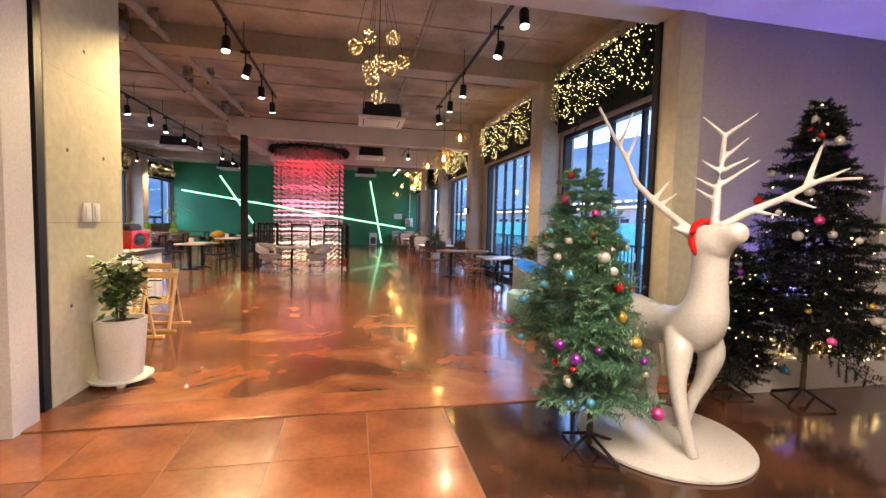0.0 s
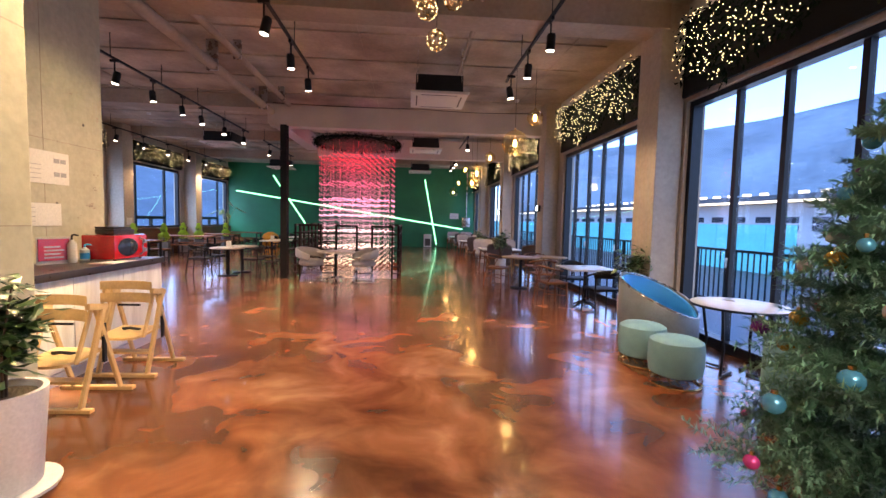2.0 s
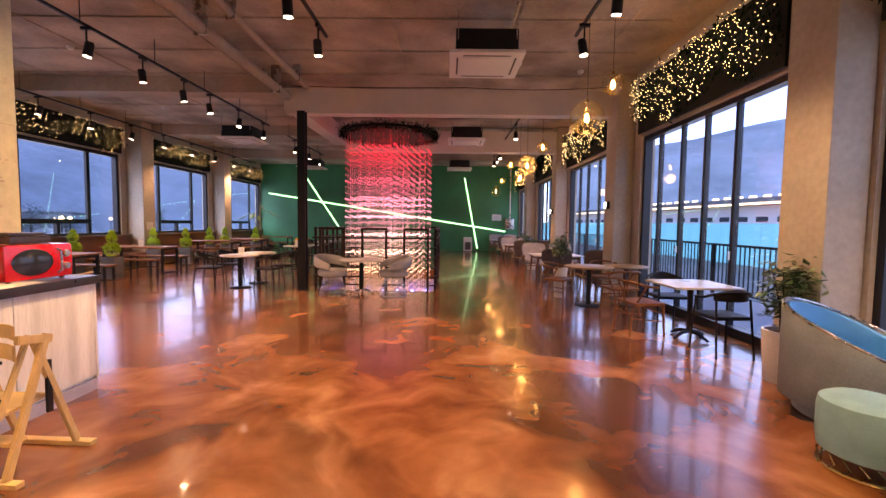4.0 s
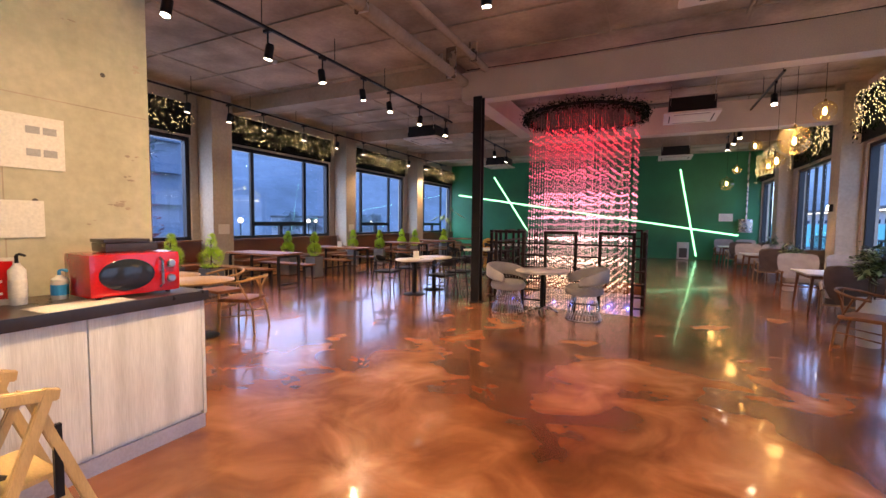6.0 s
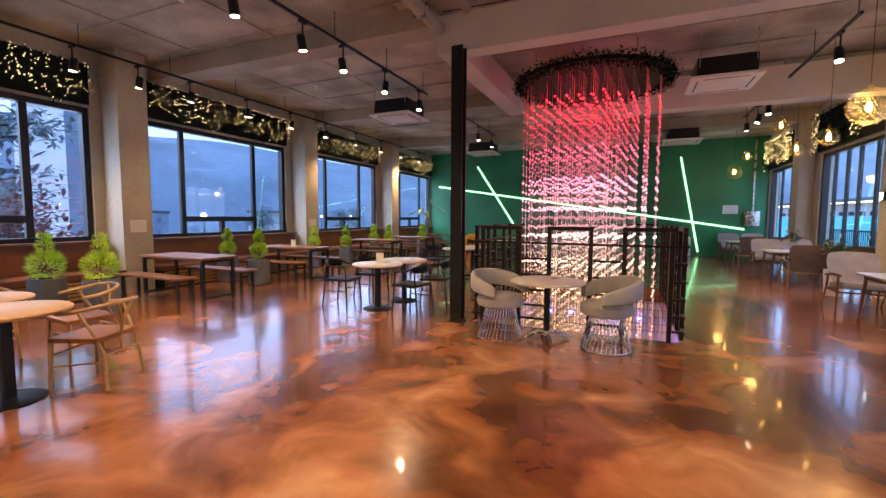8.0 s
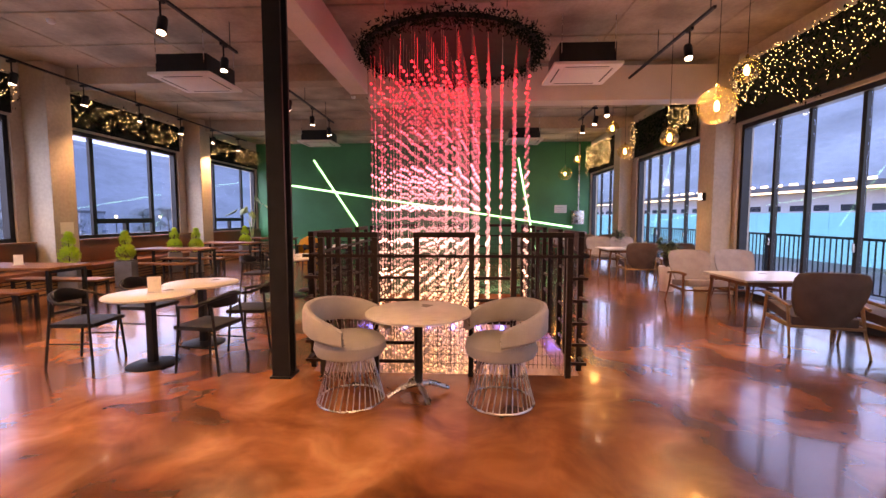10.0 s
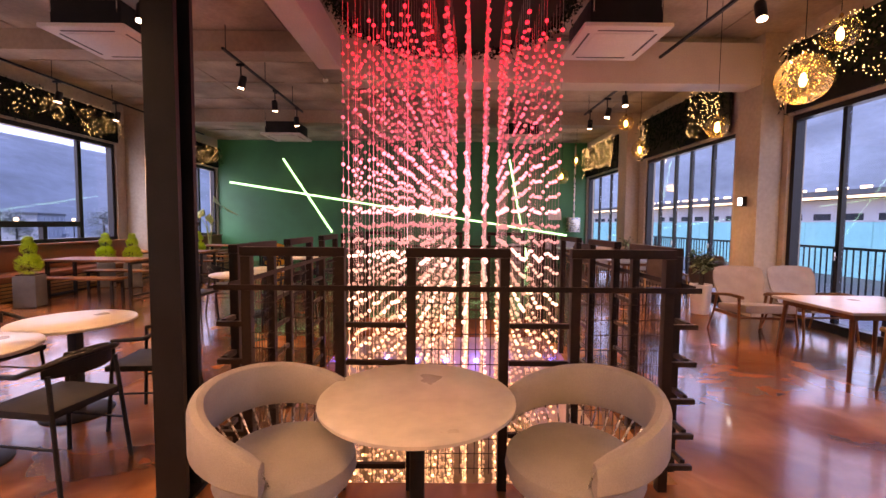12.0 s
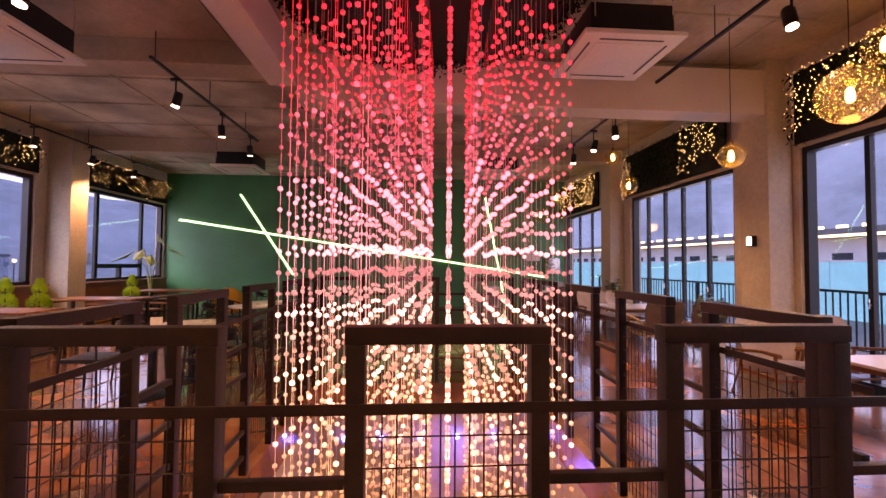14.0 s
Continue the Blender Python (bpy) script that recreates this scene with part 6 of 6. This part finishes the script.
for a, b_, sag in (((-2.3, 18.9, ZC), (-3.6, 20.5, ZC), 0.4), ((-3.1, 13.42, 4.33), (0.6, 13.42, 4.33), 0.02), ((0.6, 13.42, 4.33), (3.6, 13.42, 4.36), 0.05), ((-7.4, 8.1, 4.3), (-3.2, 8.1, 4.32), 0.03)):
    s = thing("ceiling_cable", *a, 0, "thin dark cable slung under the slab", "cable", "ceiling cables")
    d = Vector(b_) - Vector(a)
    part("cable", tube(B(), [d * (i / 10) - Vector((0, 0, sag * math.sin(math.pi * i / 10))) for i in range(11)], 0.008, 5), M_CABLE, s)
for x, y in ((-2.6, 15.2), (-6.5, 12.0), (-7.5, 16.0), (1.6, 12.6), (-3.9, 20.4), (-0.3, 20.5), (2.9, 13.0)):
    s = thing("smoke_detector", x, y, ZC - 0.06, 0, "small round white smoke detector on the slab", "smoke detector", "smoke detectors")
    part("base", lathe(B(), [(0.035, 0), (0.055, 0.02), (0.06, 0.06)], 18), M_PLASTIC, s)

for y, z in ((12.95, 1.15), (17.9, 1.15)):
    s = thing("column_notice", -9.296, y, z, 0, "white paper notice taped to the column", "notice", "column notices")
    part("sheet", box(B(), 0, 0.004, -0.15, 0.15, 0, 0.24), M_PAPER, s, smooth=False)
fw = thing("white_fence", -14.5, 14.0, -0.9, 0, "pale slatted fence on the terrace outside", "fence")
part("kerb", box(B(), -0.3, 0.3, -8, 14, -3.3, 0.0), M_FACADE, fw, smooth=False)
part("top_rail", box(B(), -0.03, 0.03, -8, 14, 1.0, 1.07), M_FACADE, fw, smooth=False)
me = mesh_of("picket", box(B(), -0.02, 0.02, -0.04, 0.04, 0.0, 1.0), M_FACADE)
for k in range(120):
    shared("picket", me, fw, pose(0, -7.9 + k * 0.18, 0))

# hidden fixture, assumed here from the blue glow on the wall
u = thing("led_uplight", 4.75, 4.03, 0.301, 0, "small black floor uplight, unseen and assumed, casting blue light on the wall", "uplight")
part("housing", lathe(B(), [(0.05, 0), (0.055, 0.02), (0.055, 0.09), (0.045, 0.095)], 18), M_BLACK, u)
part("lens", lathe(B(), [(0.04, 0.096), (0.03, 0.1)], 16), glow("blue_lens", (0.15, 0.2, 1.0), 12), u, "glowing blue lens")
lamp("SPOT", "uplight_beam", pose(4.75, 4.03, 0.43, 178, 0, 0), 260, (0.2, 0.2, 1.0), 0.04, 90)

# ---- lower storey ----
s = thing("light_pool", CX, CY, -3.399, 0, "bright round basin below the bead curtain", "basin")
part("basin", lathe(B(), [(1.0, 0), (1.05, 0.02), (1.05, 0.25), (0.98, 0.25), (0.97, 0.1)], 40), M_CHROME, s)
for k in range(5):
    a = k * 2 * math.pi / 5 + 0.5
    part("blue_light", ball(B(), (-0.95 + 0.47 * k, VY1 - 0.05 - CY, 3.399 - 0.66), 0.035, 2), glow("blue_lamp", (0.05, 0.1, 1.0), 40) if k == 0 else bpy.data.materials["blue_lamp"], s, "glowing blue lamp")

# ---- outside ----
solid("ground", M_GROUND, (-900, 900, -900, 900, -4.3, -4.1), label="wet grey ground reaching the hills", category="ground")
solid("balcony", M_DECK, (XE + 0.26, 6.6, 4.65, 30, -0.35, -0.05), label="grey balcony deck outside the glass doors", category="balcony")


def ridge(name, pts, depth, seed):
    """A long wooded ridge; pts: x, y, height along its foot line."""
    rng = random.Random(seed)
    bm = B()
    rows = []
    n = 60
    for i in range(n + 1):
        t = i / n * (len(pts) - 1)
        k = min(int(t), len(pts) - 2)
        f = t - k
        x, y, h = (pts[k][j] * (1 - f) + pts[k + 1][j] * f for j in range(3))
        c = Vector((x, y, 0)).normalized()
        row = []
        for j in range(9):
            u = j / 8
            z = -4.2 + h * math.sin(min(1, u * 1.1) * math.pi / 2) + 5 * noise.noise(Vector((x * 0.03, y * 0.03, u * 3 + seed))) * u
            q = Vector((x, y, 0)) + c * depth * u
            row.append(bm.verts.new((q.x, q.y, z)))
        rows.append(row)
    for a, b in zip(rows, rows[1:]):
        for j in range(8):
            bm.faces.new((a[j], a[j + 1], b[j + 1], b[j]))
    return tagged(new(name, mesh_of(name, bm, M_HILL, True)), "wooded hills, dusk haze put into their blue-grey colour", "hill", "", "structure")


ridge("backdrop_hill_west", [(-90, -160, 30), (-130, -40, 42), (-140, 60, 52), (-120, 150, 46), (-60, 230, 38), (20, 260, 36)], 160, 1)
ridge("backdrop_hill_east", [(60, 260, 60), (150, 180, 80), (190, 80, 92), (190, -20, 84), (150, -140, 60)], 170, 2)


def balcony_rail():
    r = thing("balcony_railing", 6.45, 17.3, -0.05, 0, "black steel balcony railing with upright bars", "railing")
    part("handrail", box(B(), -0.03, 0.03, -12.6, 12.6, 1.1, 1.15), M_FRAME, r, smooth=False)
    part("bottom_rail", box(B(), -0.02, 0.02, -12.6, 12.6, 0.1, 0.13), M_FRAME, r, smooth=False)
    me = mesh_of("bar", box(B(), -0.01, 0.01, -0.01, 0.01, 0.13, 1.1), M_FRAME)
    for k in range(180):
        shared("bar", me, r, pose(0, -12.5 + k * 0.139, 0))
    for k in range(9):
        part("post", box(B(), -0.03, 0.03, -12.5 + k * 3.12 - 0.03, -12.5 + k * 3.12 + 0.03, 0, 1.1), M_FRAME, r, smooth=False)


balcony_rail()


def long_building():
    b = thing("long_building", 57, 122, -4.1, 4, "long low building with a lit eaves line across the river", "building")
    part("wall", box(B(), -6, 6, -70, 70, 0, 9.4), M_FACADE, b, smooth=False)
    part("roof", box(B(), -7.5, 7.5, -72, 72, 9.8, 10.6), M_DARKROOF, b, smooth=False)
    part("eaves_light", box(B(), -7.6, -7.3, -71, 71, 9.45, 9.75), M_ROOFLIGHT, b, "line of warm lights under the eaves", smooth=False)
    me = mesh_of("roof_lamp", box(B(), -0.2, 0.2, -0.6, 0.6, 0, 0.4), M_ROOFLIGHT)
    for k in range(22):
        shared("roof_lamp", me, b, pose(-6.8, -67 + k * 3.1, 10.6))
    me = mesh_of("window", box(B(), -0.06, 0.0, -1.3, 1.3, 0, 2.0), M_DARKGLASS)
    for s_ in range(2):
        for k in range(30):
            shared("window", me, b, pose(-6.0, -66 + k * 4.5, 1.6 + s_ * 3.8))
    f = thing("river_fence", 41, 118, -4.1, 3, "long teal hoarding along the river bank", "fence")
    me = mesh_of("panel", box(B(), -0.1, 0.1, -1.95, 1.95, 0, 6.1), M_TEALW)
    for k in range(36):
        shared("panel", me, f, pose(0, -68 + k * 4, 0))
    part("cap_rail", box(B(), -0.15, 0.15, -72, 72, 6.1, 6.3), M_FACADE, f, smooth=False)


long_building()


def block(x, y, w, d, h, rz, storeys):
    b = thing("apartment_block", x, y, -4.1, rz, "pale apartment block with balconies", "building", "apartment blocks")
    part("wall", box(B(), -w / 2, w / 2, -d / 2, d / 2, 0, h), M_FACADE, b, smooth=False)
    part("roof", box(B(), -w / 2 - 0.3, w / 2 + 0.3, -d / 2 - 0.3, d / 2 + 0.3, h, h + 0.6), M_DARKROOF, b, smooth=False)
    me = mesh_of("window", box(B(), 0, 0.08, -0.8, 0.8, 0, 1.4), M_FARGLASS)
    mb = mesh_of("balcony", box(B(), 0, 0.9, -1.4, 1.4, -0.3, 0.6), M_FARGLASS)
    for s_ in range(storeys):
        for k in range(int(d / 4)):
            shared("window", me, b, pose(w / 2, -d / 2 + 2 + k * 4, 1.5 + s_ * h / storeys))
        shared("balcony", mb, b, pose(w / 2, d / 2 - 2.5, 1.3 + s_ * h / storeys))


block(-46, 30.5, 8, 6.5, 30, 0, 10)
block(-115, 70, 14, 20, 6.2, 20, 2)
block(-105, 115, 14, 24, 6.6, 30, 2)


def garden_tree(x, y, h, m, seed, pine=False):
    t = thing("garden_tree", x, y, -4.1, 0, "dark garden pine outside the windows, crown paled for haze" if pine else "garden tree outside the windows, russet maple near, haze-paled farther off", "tree", "garden trees")
    rng = random.Random(seed)
    part("trunk", tube(B(), [(0, 0, 0), (0.2, 0.1, h * 0.4), (0.1, -0.1, h * 0.85)], 0.22, 8, 0.07), M_BARK, t)
    items = []
    for k in range(16):
        a, z = rng.uniform(0, 6.28), h * (rng.uniform(0.4, 1.0) if pine else rng.uniform(0.45, 0.95))
        l = (1 - z / h) * h * 0.32 + h * 0.14
        e = Vector((l * math.cos(a), l * math.sin(a), z))
        part("limb", rod(B(), (0.15, 0, z - 0.2 * l), e, 0.05, 0.02, n=5), M_BARK, t)
        for j in range(150):
            c = Vector((0.1, 0, z)).lerp(e, rng.uniform(0.3, 1.1)) + Vector((rng.gauss(0, 0.5), rng.gauss(0, 0.5), rng.gauss(0, 0.16 if pine else 0.4)))
            items.append((c, c + Vector((rng.gauss(0, 0.25), rng.gauss(0, 0.25), rng.gauss(0, 0.15))), 0.065, 0.3))
    ob = blades("crown", items, m, t, "leafy crown with gaps")
    ob["kind"] = "stuff"


garden_tree(-16, 12.8, 8.8, M_CROWN, 1, True)
garden_tree(-17.5, 13.9, 6.2, M_MAPLE, 2)
# farther trees wear the foliage paled for haze
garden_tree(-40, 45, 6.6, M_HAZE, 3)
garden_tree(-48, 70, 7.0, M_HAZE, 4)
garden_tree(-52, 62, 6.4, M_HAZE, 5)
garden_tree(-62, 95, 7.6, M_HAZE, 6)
for k, (x, y) in enumerate(((-30, 30), (-45, 55), (-60, 90), (-36, 44), (-70, 80), (-52, 70))):
    s = thing("street_lamp", x, y, -4.1, 0, "distant street lamp with a glowing head", "street lamp", "street lamps")
    part("pole", rod(B(), (0, 0, 0), (0, 0, 5.5), 0.07, 0.05, n=6), M_BLACK, s)
    part("head", ball(B(), (0, 0, 5.6), 0.22, 2), M_ROOFLIGHT, s, "glowing lamp head")

# ---- lobby tiles ----
TS = 0.6
tile_mesh = mesh_of("tile", box(B(), -TS / 2 + 0.004, TS / 2 - 0.004, -TS / 2 + 0.004, TS / 2 - 0.004, -0.012, 0.0, bevel=0.002), M_TILE)
tiles = bpy.data.objects["floor_grout"]
for i in range(8):
    for j in range(9):
        shared("tile", tile_mesh, tiles, pose(0.93 - TS / 2 - i * TS, 3.73 - TS / 2 - j * TS, 0.002))
